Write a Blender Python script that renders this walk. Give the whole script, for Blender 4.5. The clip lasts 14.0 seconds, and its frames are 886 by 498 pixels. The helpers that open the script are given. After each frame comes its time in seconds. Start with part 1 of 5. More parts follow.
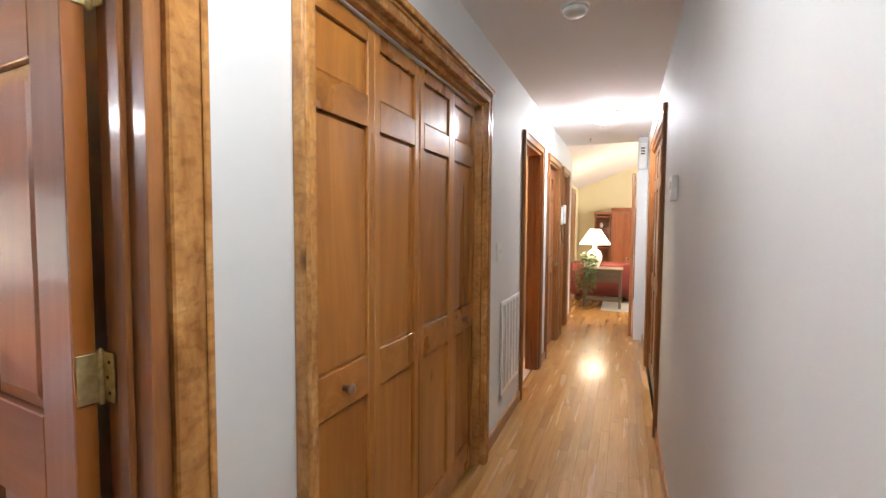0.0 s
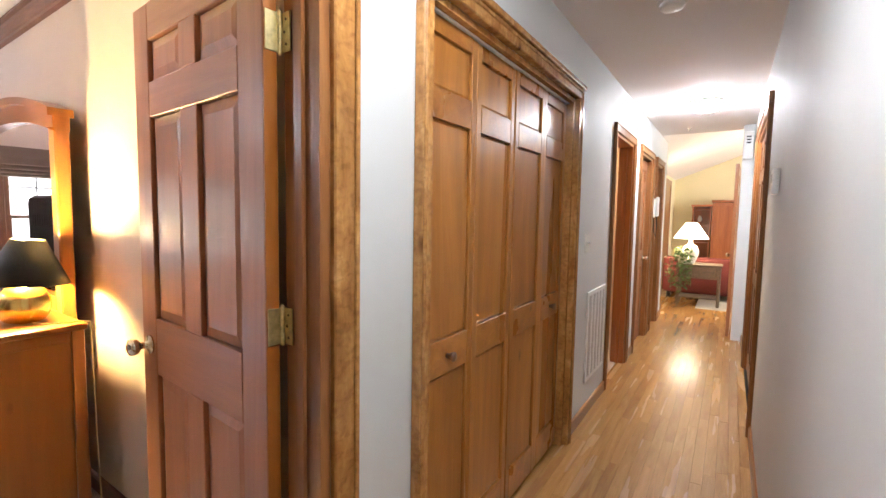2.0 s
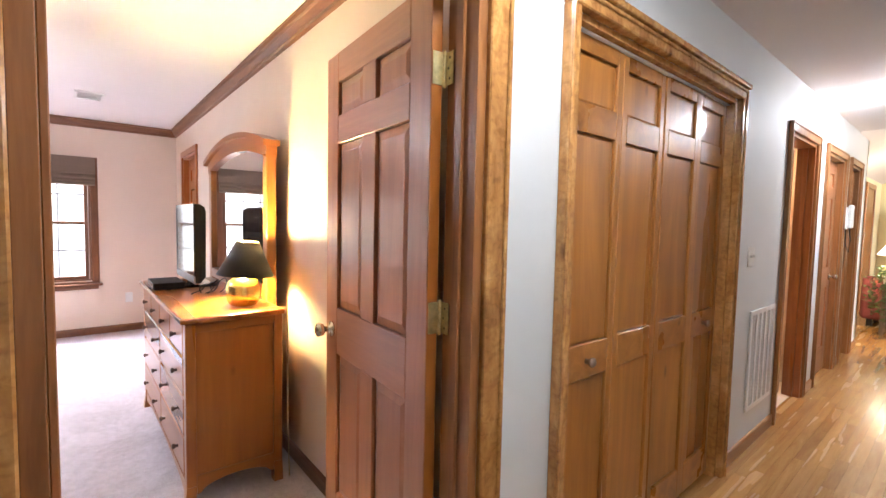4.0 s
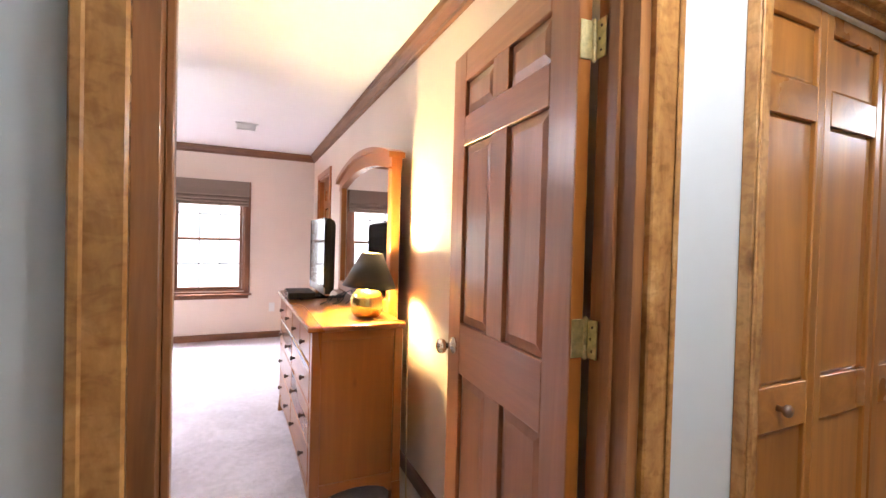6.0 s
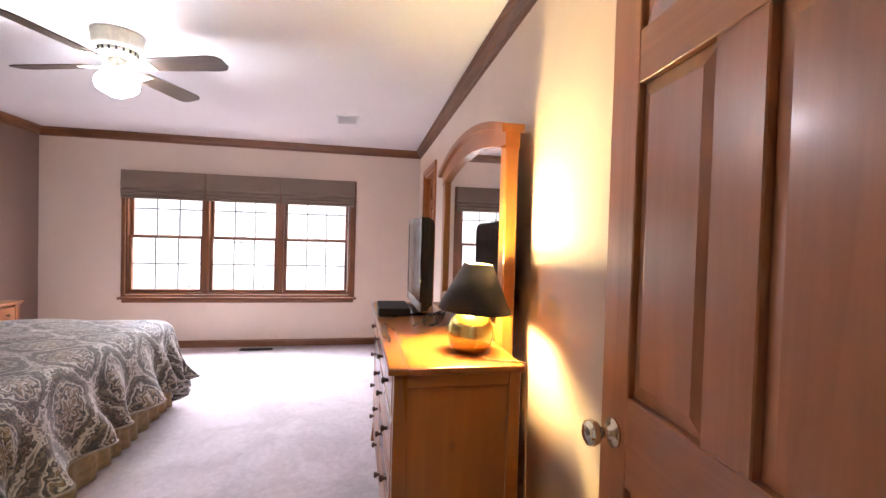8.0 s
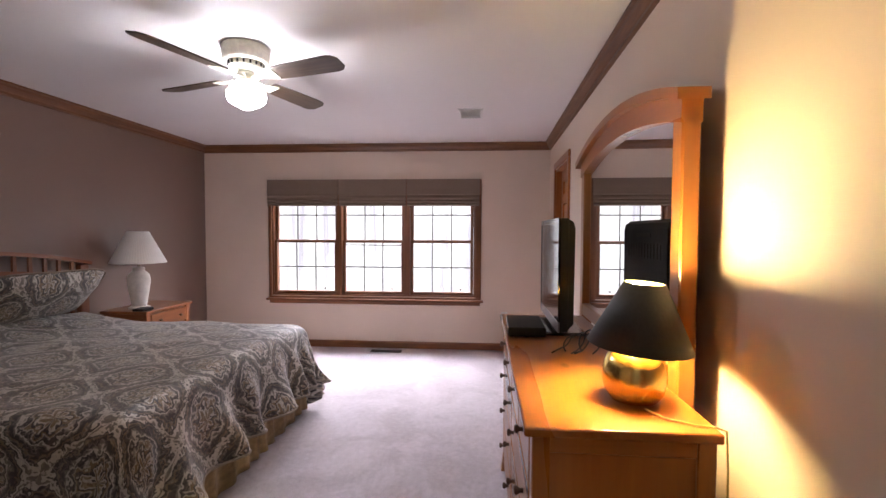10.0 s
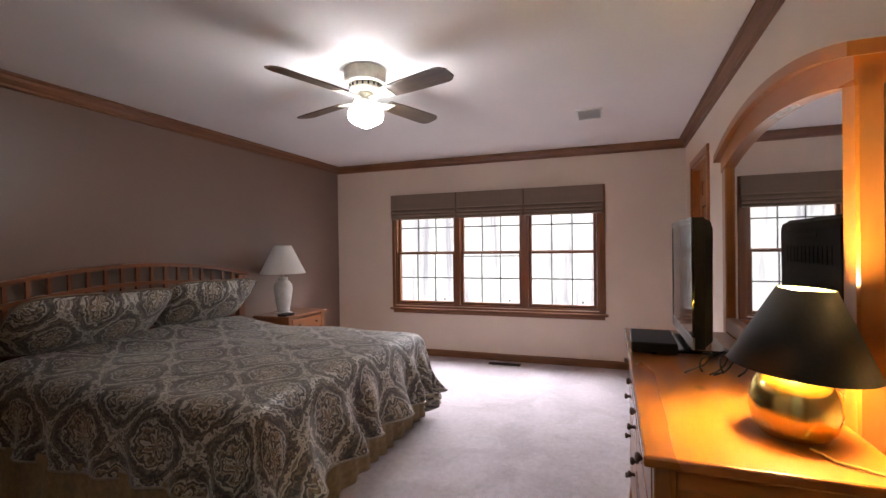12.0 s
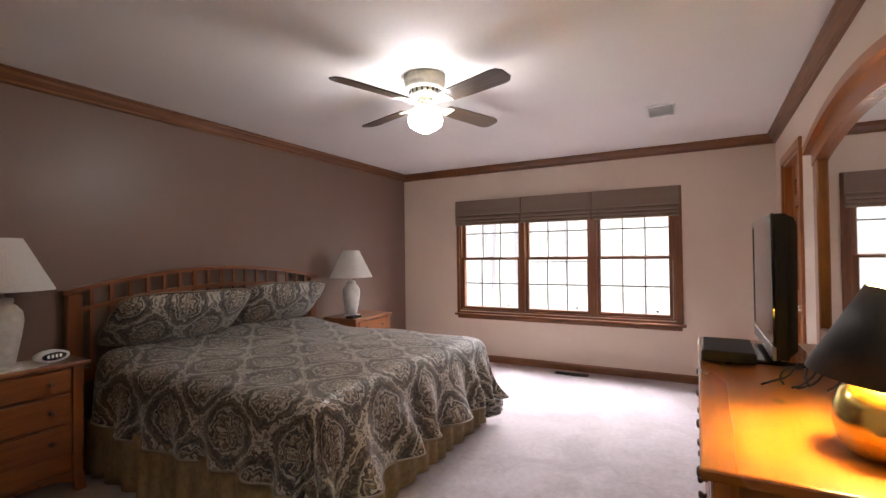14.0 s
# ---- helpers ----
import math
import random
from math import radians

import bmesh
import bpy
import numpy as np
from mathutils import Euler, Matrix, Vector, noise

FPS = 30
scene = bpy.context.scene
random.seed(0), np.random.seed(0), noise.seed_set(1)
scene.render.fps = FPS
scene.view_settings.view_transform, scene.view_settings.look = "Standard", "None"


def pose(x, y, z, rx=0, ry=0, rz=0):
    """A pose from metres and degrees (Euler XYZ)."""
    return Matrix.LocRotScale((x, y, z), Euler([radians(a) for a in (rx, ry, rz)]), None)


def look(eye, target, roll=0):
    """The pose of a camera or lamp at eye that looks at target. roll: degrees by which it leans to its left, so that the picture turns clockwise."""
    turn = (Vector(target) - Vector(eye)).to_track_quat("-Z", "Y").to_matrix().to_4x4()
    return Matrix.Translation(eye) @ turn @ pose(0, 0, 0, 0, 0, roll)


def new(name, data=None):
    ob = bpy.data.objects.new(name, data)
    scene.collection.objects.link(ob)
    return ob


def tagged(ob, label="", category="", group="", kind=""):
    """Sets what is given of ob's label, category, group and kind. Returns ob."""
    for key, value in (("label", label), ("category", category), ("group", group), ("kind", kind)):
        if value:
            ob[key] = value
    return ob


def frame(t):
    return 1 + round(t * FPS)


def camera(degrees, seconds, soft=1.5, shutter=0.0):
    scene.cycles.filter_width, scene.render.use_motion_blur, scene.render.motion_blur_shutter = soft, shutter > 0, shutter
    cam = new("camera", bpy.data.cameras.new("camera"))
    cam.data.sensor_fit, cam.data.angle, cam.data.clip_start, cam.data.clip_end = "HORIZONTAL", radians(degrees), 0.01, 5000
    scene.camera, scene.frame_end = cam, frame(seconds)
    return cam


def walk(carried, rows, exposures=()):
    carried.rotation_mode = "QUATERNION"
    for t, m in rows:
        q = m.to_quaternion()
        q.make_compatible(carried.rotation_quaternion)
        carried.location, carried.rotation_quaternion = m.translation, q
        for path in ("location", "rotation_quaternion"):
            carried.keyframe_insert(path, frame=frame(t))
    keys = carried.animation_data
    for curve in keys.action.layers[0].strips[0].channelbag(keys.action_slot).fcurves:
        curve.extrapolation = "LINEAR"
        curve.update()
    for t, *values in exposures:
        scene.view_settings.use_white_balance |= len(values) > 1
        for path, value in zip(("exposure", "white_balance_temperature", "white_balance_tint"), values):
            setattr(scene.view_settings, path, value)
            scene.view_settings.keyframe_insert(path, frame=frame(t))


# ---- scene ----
cam = camera(88.9, 14.0)
PATH = [
    (0, (0.751, 0.413, 1.384), (0.003, 2.265, 1.275), 0.4),
    (0.5, (0.746, 0.375, 1.378), (-0.045, 2.208, 1.267), 0.5),
    (1, (0.756, 0.324, 1.38), (-0.107, 2.124, 1.256), 0.8),
    (1.5, (0.775, 0.266, 1.383), (-0.183, 2.017, 1.243), 0.9),
    (2, (0.794, 0.214, 1.384), (-0.274, 1.898, 1.231), 1.0),
    (2.5, (0.812, 0.177, 1.376), (-0.37, 1.783, 1.219), 1.0),
    (3, (0.836, 0.144, 1.376), (-0.466, 1.655, 1.221), 1.1),
    (3.5, (0.86, 0.101, 1.38), (-0.558, 1.504, 1.24), 1.2),
    (6, (0.687, 0.16, 1.324), (-1.115, 1.028, 1.29), 1.5),
    (6.5, (0.514, 0.234, 1.304), (-1.334, 0.997, 1.285), 1.8),
    (7, (0.347, 0.301, 1.312), (-1.544, 0.953, 1.289), 2.0),
    (9.5, (-0.271, 0.393, 1.39), (-2.27, 0.391, 1.317), 0.4),
    (10, (-0.318, 0.385, 1.394), (-2.311, 0.239, 1.319), 0.2),
    (10.5, (-0.357, 0.394, 1.389), (-2.334, 0.099, 1.322), -0.1),
    (11, (-0.377, 0.405, 1.37), (-2.329, -0.027, 1.32), -0.3),
    (11.5, (-0.389, 0.424, 1.364), (-2.309, -0.135, 1.333), -0.6),
    (12, (-0.393, 0.434, 1.36), (-2.277, -0.239, 1.348), -0.8),
    (12.5, (-0.395, 0.448, 1.358), (-2.241, -0.32, 1.36), -0.8),
    (13, (-0.407, 0.467, 1.354), (-2.218, -0.38, 1.365), -0.8),
    (13.5, (-0.415, 0.49, 1.34), (-2.195, -0.422, 1.361), -0.7),
    (14, (-0.424, 0.494, 1.327), (-2.182, -0.459, 1.355), -0.7),
]
EXPOSURES = [(0.0, 1.4, 6500, 10), (3.5, 1.58, 6250, 11), (6.0, 1.54, 6200, 11), (7.0, 1.34, 6250, 14), (9.5, 0.38, 6400, 15), (11.0, 0.02, 6500, 12), (12.5, 0.05, 6750, 10), (14.0, 0.28, 6900, 10)]
walk(cam, [(t, look(eye, target, roll)) for t, eye, target, roll in PATH], EXPOSURES)

# ---- world and lights ----
world = bpy.data.worlds.new("sky")
scene.world = world
world.use_nodes = True
wn = world.node_tree.nodes
sky = wn.new("ShaderNodeTexSky")
sky.sky_type, sky.sun_disc, sky.sun_elevation, sky.sun_rotation = "NISHITA", False, radians(35), radians(200)
wn["Background"].inputs["Strength"].default_value = 0.12
world.node_tree.links.new(sky.outputs[0], wn["Background"].inputs["Color"])


def lamp(name, kind, place, energy, color, size=0.05, size_y=None, aim=None):
    data = bpy.data.lights.new(name, kind)
    data.energy, data.color = energy, color
    if kind == "AREA":
        data.size = size
        if size_y:
            data.shape, data.size_y = "RECTANGLE", size_y
    else:
        data.shadow_soft_size = size
    ob = new(name, data)
    ob.matrix_world = look(place, aim) if aim else Matrix.Translation(place)
    return ob


DAY = (0.92, 0.905, 1.0)
lamp("overcast_sky", "AREA", (-8.2, -0.84, 4.3), 2250, DAY, 6.0, 3.5, (-5.6, -0.84, 1.2))
# added fill that brightens the living room, as if from an unseen east window
lamp("living_room_fill", "AREA", (4.9, 9.4, 1.5), 90, (1.0, 0.97, 0.92), 2.0, 1.4, (0, 9.4, 1.5))
lamp("living_lamp_bulb", "POINT", (0.27, 8.45, 1.20), 22, (1.0, 0.78, 0.48), 0.05)


# ---- materials ----
def mat(name):
    m = bpy.data.materials.new(name)
    m.use_nodes = True
    return m, m.node_tree.nodes, m.node_tree.links, m.node_tree.nodes["Principled BSDF"]


def ramp(n, stops):
    r = n.new("ShaderNodeValToRGB")
    e = r.color_ramp.elements
    while len(e) < len(stops):
        e.new(0.5)
    for el, (p, c) in zip(e, stops):
        el.position, el.color = p, (*c, 1)
    return r


def coords(n, l, scale=(1, 1, 1), kind="Object", rot=(0, 0, 0), offset=True):
    tc, mp = n.new("ShaderNodeTexCoord"), n.new("ShaderNodeMapping")
    mp.inputs["Scale"].default_value = scale
    mp.inputs["Rotation"].default_value = rot
    l.new(tc.outputs[kind], mp.inputs["Vector"])
    if offset:
        info, mul = n.new("ShaderNodeObjectInfo"), n.new("ShaderNodeMath")
        mul.operation = "MULTIPLY"
        mul.inputs[1].default_value = 17.0
        l.new(info.outputs["Random"], mul.inputs[0])
        l.new(mul.outputs[0], mp.inputs["Location"])
    return mp


def tex_noise(n, l, vec, scale, detail=4, rough=0.55, dist=0.0):
    t = n.new("ShaderNodeTexNoise")
    t.inputs["Scale"].default_value, t.inputs["Detail"].default_value = scale, detail
    t.inputs["Roughness"].default_value, t.inputs["Distortion"].default_value = rough, dist
    l.new(vec.outputs[0], t.inputs["Vector"])
    return t


def bump(n, l, src, bsdf, strength, distance):
    b = n.new("ShaderNodeBump")
    b.inputs["Strength"].default_value, b.inputs["Distance"].default_value = strength, distance
    l.new(src, b.inputs["Height"])
    l.new(b.outputs[0], bsdf.inputs["Normal"])


def mixc(n, l, fac, a, b, mode="MIX"):
    m = n.new("ShaderNodeMix")
    m.data_type, m.blend_type = "RGBA", mode
    ins = [m.inputs[0], m.inputs[6], m.inputs[7]]
    for sock, v in zip(ins, (fac, a, b)):
        if isinstance(v, (int, float)):
            sock.default_value = v
        elif isinstance(v, tuple):
            sock.default_value = (*v, 1)
        else:
            l.new(v, sock)
    return m.outputs[2]


def paint(name, color, rough=0.55, spread=0.06, bumpy=0.12):
    """Rolled wall paint: faint orange peel and broad unevenness."""
    m, n, l, p = mat(name)
    v = coords(n, l, offset=False)
    big = tex_noise(n, l, v, 0.9, 3)
    lo = tuple(c * (1 - spread) for c in color)
    hi = tuple(min(1, c * (1 + spread)) for c in color)
    r = ramp(n, [(0.3, lo), (0.7, hi)])
    l.new(big.outputs["Fac"], r.inputs[0])
    l.new(r.outputs[0], p.inputs["Base Color"])
    p.inputs["Roughness"].default_value = rough
    fine = tex_noise(n, l, v, 190, 2)
    bump(n, l, fine.outputs["Fac"], p, bumpy, 0.002)
    return m


def wood(name, dark, mid, light, axis="z", rough=0.28, grain=1.0, knots=True, coat=0.25, tone=0.0, figure=0.9, relief=0.10, vary=1.0, mottle=0.0):
    """Stained pine or oak with grain along one axis, streaks, blotches and a few knots."""
    m, n, l, p = mat(name)
    long, cross = figure * grain, 11.0 * grain
    sc = {"x": (long, cross, cross), "y": (cross, long, cross), "z": (cross, cross, long)}[axis]
    v = coords(n, l, sc)
    a = tex_noise(n, l, v, 1.6, 6, 0.6, 1.2)
    v2 = coords(n, l, tuple(c * 4 for c in sc))
    b = tex_noise(n, l, v2, 3.0, 4, 0.6, 0.3)
    r = ramp(n, [(0.30, dark), (0.52, mid), (0.74, light)])
    l.new(a.outputs["Fac"], r.inputs[0])
    r2 = ramp(n, [(0.35, (0.84, 0.80, 0.76)), (0.65, (1.0, 1.0, 1.0))])
    l.new(b.outputs["Fac"], r2.inputs[0])
    col = mixc(n, l, 0.7 * vary, r.outputs[0], r2.outputs[0], "MULTIPLY")
    vb = coords(n, l, tuple(c * 0.35 for c in sc))
    blot = tex_noise(n, l, vb, 2.2, 3)
    r3 = ramp(n, [(0.35, (0.82, 0.78, 0.74)), (0.68, (1.08, 1.06, 1.04))])
    l.new(blot.outputs["Fac"], r3.inputs[0])
    col = mixc(n, l, 0.8 * vary, col, r3.outputs[0], "MULTIPLY")
    if mottle:
        vm = coords(n, l, (1.0, 1.0, 1.6))
        mot = tex_noise(n, l, vm, 30, 3, 0.55, 0.5)
        rm = ramp(n, [(0.36, (0.50, 0.44, 0.38)), (0.50, (0.95, 0.94, 0.92)), (0.66, (1.10, 1.10, 1.08))])
        l.new(mot.outputs["Fac"], rm.inputs[0])
        col = mixc(n, l, mottle, col, rm.outputs[0], "MULTIPLY")
    if knots:
        kv = coords(n, l, {"x": (2.2, 4.5, 4.5), "y": (4.5, 2.2, 4.5), "z": (4.5, 4.5, 2.2)}[axis])
        vo = n.new("ShaderNodeTexVoronoi")
        vo.inputs["Scale"].default_value = 1.0
        l.new(kv.outputs[0], vo.inputs["Vector"])
        rk = ramp(n, [(0.03, (0.25, 0.16, 0.10)), (0.09, (1, 1, 1))])
        l.new(vo.outputs["Distance"], rk.inputs[0])
        col = mixc(n, l, 0.8, col, rk.outputs[0], "MULTIPLY")
    if tone:
        info = n.new("ShaderNodeObjectInfo")
        rt = ramp(n, [(0.0, (1 - tone, 1 - 1.15 * tone, 1 - 1.3 * tone)), (0.5, (1.0, 1.0, 1.0)), (1.0, (1 + tone * 0.6, 1 + tone * 0.6, 1 + tone * 0.6))])
        l.new(info.outputs["Random"], rt.inputs[0])
        col = mixc(n, l, 1.0, col, rt.outputs[0], "MULTIPLY")
    l.new(col, p.inputs["Base Color"])
    rr = n.new("ShaderNodeMapRange")
    rr.inputs["To Min"].default_value, rr.inputs["To Max"].default_value = rough * 0.8, rough * 1.35
    l.new(blot.outputs["Fac"], rr.inputs["Value"])
    l.new(rr.outputs[0], p.inputs["Roughness"])
    p.inputs["Coat Weight"].default_value, p.inputs["Coat Roughness"].default_value = coat, 0.12
    bump(n, l, b.outputs["Fac"], p, relief, 0.001)
    return m


def plain(name, color, rough=0.5, metal=0.0, spread=0.12, scale=40, bumpy=0.05, coat=0.0):
    m, n, l, p = mat(name)
    v = coords(n, l)
    t = tex_noise(n, l, v, scale, 4)
    r = ramp(n, [(0.3, tuple(c * (1 - spread) for c in color)), (0.7, tuple(min(1.0, c * (1 + spread)) for c in color))])
    l.new(t.outputs["Fac"], r.inputs[0])
    l.new(r.outputs[0], p.inputs["Base Color"])
    p.inputs["Roughness"].default_value, p.inputs["Metallic"].default_value = rough, metal
    p.inputs["Coat Weight"].default_value = coat
    if bumpy:
        bump(n, l, t.outputs["Fac"], p, bumpy, 0.002)
    return m


def glowing(name, color, strength, base=(0.8, 0.8, 0.8)):
    m, n, l, p = mat(name)
    p.inputs["Base Color"].default_value = (*base, 1)
    p.inputs["Emission Color"].default_value = (*color, 1)
    p.inputs["Emission Strength"].default_value = strength
    p.inputs["Roughness"].default_value = 0.4
    return m


def carpet_mat():
    m, n, l, p = mat("plush_carpet")
    v = coords(n, l, offset=False)
    fine, mid, big = tex_noise(n, l, v, 260, 3), tex_noise(n, l, v, 26, 5, 0.65), tex_noise(n, l, v, 2.3, 4, 0.6, 0.8)
    r = ramp(n, [(0.30, (0.45, 0.40, 0.425)), (0.72, (0.68, 0.62, 0.655))])
    l.new(fine.outputs["Fac"], r.inputs[0])
    r2 = ramp(n, [(0.35, (0.80, 0.79, 0.79)), (0.65, (1.05, 1.05, 1.05))])
    l.new(mid.outputs["Fac"], r2.inputs[0])
    col = mixc(n, l, 0.75, r.outputs[0], r2.outputs[0], "MULTIPLY")
    r3 = ramp(n, [(0.40, (0.80, 0.79, 0.79)), (0.58, (1.05, 1.05, 1.05))])
    l.new(big.outputs["Fac"], r3.inputs[0])
    col = mixc(n, l, 0.8, col, r3.outputs[0], "MULTIPLY")
    l.new(col, p.inputs["Base Color"])
    p.inputs["Roughness"].default_value = 0.95
    p.inputs["Sheen Weight"].default_value = 0.3
    add = n.new("ShaderNodeMath")
    l.new(fine.outputs["Fac"], add.inputs[0])
    l.new(mid.outputs["Fac"], add.inputs[1])
    bump(n, l, add.outputs[0], p, 0.6, 0.01)
    return m


def math_node(n, l, op, a, b=None, c=None):
    m = n.new("ShaderNodeMath")
    m.operation = op
    for sock, v in zip(m.inputs, (a, b, c)):
        if isinstance(v, (int, float)):
            sock.default_value = v
        elif v is not None:
            l.new(v, sock)
    return m.outputs[0]


def damask_mat(name, pu=0.42, pv=0.48):
    """Woven damask: a half-drop ogee lattice of pale scrolling bands round ringed palmettes, greys and golds over dark brown."""
    m, n, l, p = mat(name)
    v = coords(n, l, (1, 1, 1), "UV", offset=False)
    warp = tex_noise(n, l, v, 9.0, 2, 0.5)
    wv = n.new("ShaderNodeVectorMath")
    wv.operation = "MULTIPLY_ADD"
    l.new(warp.outputs["Color"], wv.inputs[0])
    wv.inputs[1].default_value = (0.045, 0.045, 0.0)
    l.new(v.outputs[0], wv.inputs[2])
    sep = n.new("ShaderNodeSeparateXYZ")
    l.new(wv.outputs[0], sep.inputs[0])

    def op(kind, a, b=None):
        return math_node(n, l, kind, a, b)
    au, av = op("MULTIPLY", sep.outputs[0], 2 * math.pi / pu), op("MULTIPLY", sep.outputs[1], 2 * math.pi / pv)
    f = op("ADD", op("COSINE", au), op("COSINE", av))
    away = op("SUBTRACT", 1.0, op("MULTIPLY", op("ABSOLUTE", f), 0.5))     # 0 in a palmette's heart, 1 on the lattice
    side = op("SIGN", f)
    a, b = op("MULTIPLY", op("SINE", au), side), op("MULTIPLY", op("SINE", av), side)
    ang = op("ARCTAN2", b, a)
    petals = op("MULTIPLY", op("COSINE", op("MULTIPLY", ang, 9.0)), 0.075)
    curls = op("MULTIPLY", op("COSINE", op("ADD", op("MULTIPLY", ang, 4.0), op("MULTIPLY", away, 13.0))), 0.075)
    fade = op("SUBTRACT", 1.0, op("MULTIPLY", away, 0.72))
    scal = tex_noise(n, l, v, 34, 1, 0.4, 1.2)
    lobes = op("ADD", op("MULTIPLY", op("ADD", petals, curls), fade), op("MULTIPLY", op("SUBTRACT", scal.outputs["Fac"], 0.5), 0.36))
    rise = op("MULTIPLY", b, 0.07)
    ring = op("ADD", op("ADD", away, lobes), rise)
    dark, grey, pale, gold = (0.014, 0.011, 0.009), (0.135, 0.118, 0.096), (0.52, 0.48, 0.415), (0.17, 0.112, 0.046)
    r = ramp(n, [(0.0, gold), (0.06, pale), (0.10, pale), (0.12, dark), (0.19, dark), (0.21, gold), (0.27, gold), (0.29, pale), (0.34, grey), (0.36, dark), (0.45, dark),
                 (0.47, pale), (0.52, pale), (0.55, grey), (0.60, grey), (0.62, dark), (0.76, dark), (0.78, gold), (0.82, grey), (0.84, dark), (0.89, dark), (0.91, pale), (0.98, pale), (1.0, grey)])
    l.new(ring, r.inputs[0])
    fine = tex_noise(n, l, v, 15, 1, 0.5, 1.6)
    veins = op("FRACT", op("ADD", op("MULTIPLY", fine.outputs["Fac"], 4.0), op("MULTIPLY", away, 2.0)))
    rl = ramp(n, [(0.0, dark), (0.40, dark), (0.46, pale), (0.58, grey), (0.86, grey), (0.92, dark)])
    l.new(veins, rl.inputs[0])
    col = mixc(n, l, 0.24, r.outputs[0], rl.outputs[0])
    weave = tex_noise(n, l, v, 210, 2)
    r2 = ramp(n, [(0.3, (0.80, 0.80, 0.80)), (0.7, (1.12, 1.12, 1.12))])
    l.new(weave.outputs["Fac"], r2.inputs[0])
    col = mixc(n, l, 0.8, col, r2.outputs[0], "MULTIPLY")
    l.new(col, p.inputs["Base Color"])
    l.new(op("SUBTRACT", 0.52, op("MULTIPLY", col, 0.55)), p.inputs["Roughness"])
    p.inputs["Specular IOR Level"].default_value = 0.75
    p.inputs["Sheen Weight"].default_value = 0.35
    p.inputs["Sheen Roughness"].default_value = 0.4
    bump(n, l, op("ADD", col, op("MULTIPLY", weave.outputs["Fac"], 0.2)), p, 0.35, 0.004)
    return m


def backdrop_mat():
    """Overcast daylight over pale bare woods."""
    m, n, l, p = mat("bright_overcast_woods")
    v = coords(n, l, (1.0, 2.6, 0.16), offset=False)
    t = tex_noise(n, l, v, 1.2, 6, 0.65, 0.5)
    r = ramp(n, [(0.38, (0.60, 0.58, 0.64)), (0.52, (1.0, 1.0, 1.0))])
    l.new(t.outputs["Fac"], r.inputs[0])
    p.inputs["Base Color"].default_value = (0, 0, 0, 1)
    l.new(r.outputs[0], p.inputs["Emission Color"])
    p.inputs["Emission Strength"].default_value = 1.3
    return m


WALL_HALL = paint("hall_wall_grey_paint", (0.60, 0.612, 0.605), 0.65)
WALL_BED = paint("bedroom_wall_cream_paint", (0.67, 0.55, 0.45), 0.55)
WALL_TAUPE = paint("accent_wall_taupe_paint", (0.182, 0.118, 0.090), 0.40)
WALL_GOLD = paint("living_room_gold_paint", (0.74, 0.66, 0.43), 0.6)
CEIL = paint("ceiling_white_paint", (0.80, 0.775, 0.77), 0.8, 0.03, 0.3)
CARPET = carpet_mat()
TRIM = {a: wood("stained_pine_trim_" + a, (0.21, 0.080, 0.023), (0.31, 0.127, 0.038), (0.40, 0.185, 0.060), a, 0.3) for a in "xyz"}
CROWN = {a: wood("dark_stained_crown_" + a, (0.13, 0.048, 0.016), (0.195, 0.077, 0.025), (0.26, 0.113, 0.039), a, 0.35, knots=False) for a in "xy"}
CASING = wood("blotched_honey_pine_casing", (0.32, 0.142, 0.037), (0.50, 0.245, 0.072), (0.66, 0.385, 0.142), "z", 0.22, 0.62, True, 0.25, 0.0, 4.2, mottle=0.45)
DOOR = {a: wood("red_brown_door_pine_" + a, (0.33, 0.131, 0.058), (0.39, 0.160, 0.071), (0.45, 0.190, 0.088), a, 0.29, 0.7, False, 0.12, 0.08, vary=0.5) for a in "xz"}
CLOSET = {a: wood("brown_stained_closet_pine_" + a, (0.28, 0.102, 0.019), (0.40, 0.160, 0.029), (0.51, 0.225, 0.048), a, 0.27, 0.5, True, 0.12, 0.12, vary=0.65) for a in "yz"}
ORANGE = {a: wood("orange_knotty_pine_" + a, (0.26, 0.075, 0.015), (0.36, 0.115, 0.024), (0.44, 0.16, 0.038), a, 0.28, 0.6) for a in "xz"}
PINE = {a: wood("honey_pine_furniture_" + a, (0.265, 0.083, 0.012), (0.31, 0.103, 0.015), (0.36, 0.125, 0.020), a, 0.27, 0.5, True, 0.12, 0.0, 0.9, 0.0, 0.45) for a in "xyz"}
CHERRY = {a: wood("red_cherry_furniture_" + a, (0.17, 0.052, 0.016), (0.24, 0.082, 0.025), (0.30, 0.115, 0.038), a, 0.32, 0.7, knots=False) for a in "xyz"}
CABINET = {a: wood("orange_red_cherry_cabinet_" + a, (0.29, 0.085, 0.027), (0.38, 0.122, 0.040), (0.46, 0.165, 0.058), a, 0.32, 0.7, knots=False) for a in "xz"}
WINDOW_WOOD = {a: wood("dark_pine_window_" + a, (0.11, 0.038, 0.014), (0.175, 0.064, 0.022), (0.24, 0.098, 0.036), a, 0.35, knots=False) for a in "yz"}
OAK = wood("oak_strip_flooring", (0.38, 0.185, 0.055), (0.49, 0.265, 0.085), (0.58, 0.34, 0.125), "y", 0.24, 1.0, False, 0.35, 0.15)
BRASS = plain("satin_nickel_and_brass", (0.64, 0.60, 0.50), 0.18, 1.0, 0.1, 30, 0.02)
HINGE = plain("aged_brass_hinge", (0.70, 0.59, 0.30), 0.34, 1.0, 0.2, 60, 0.05)
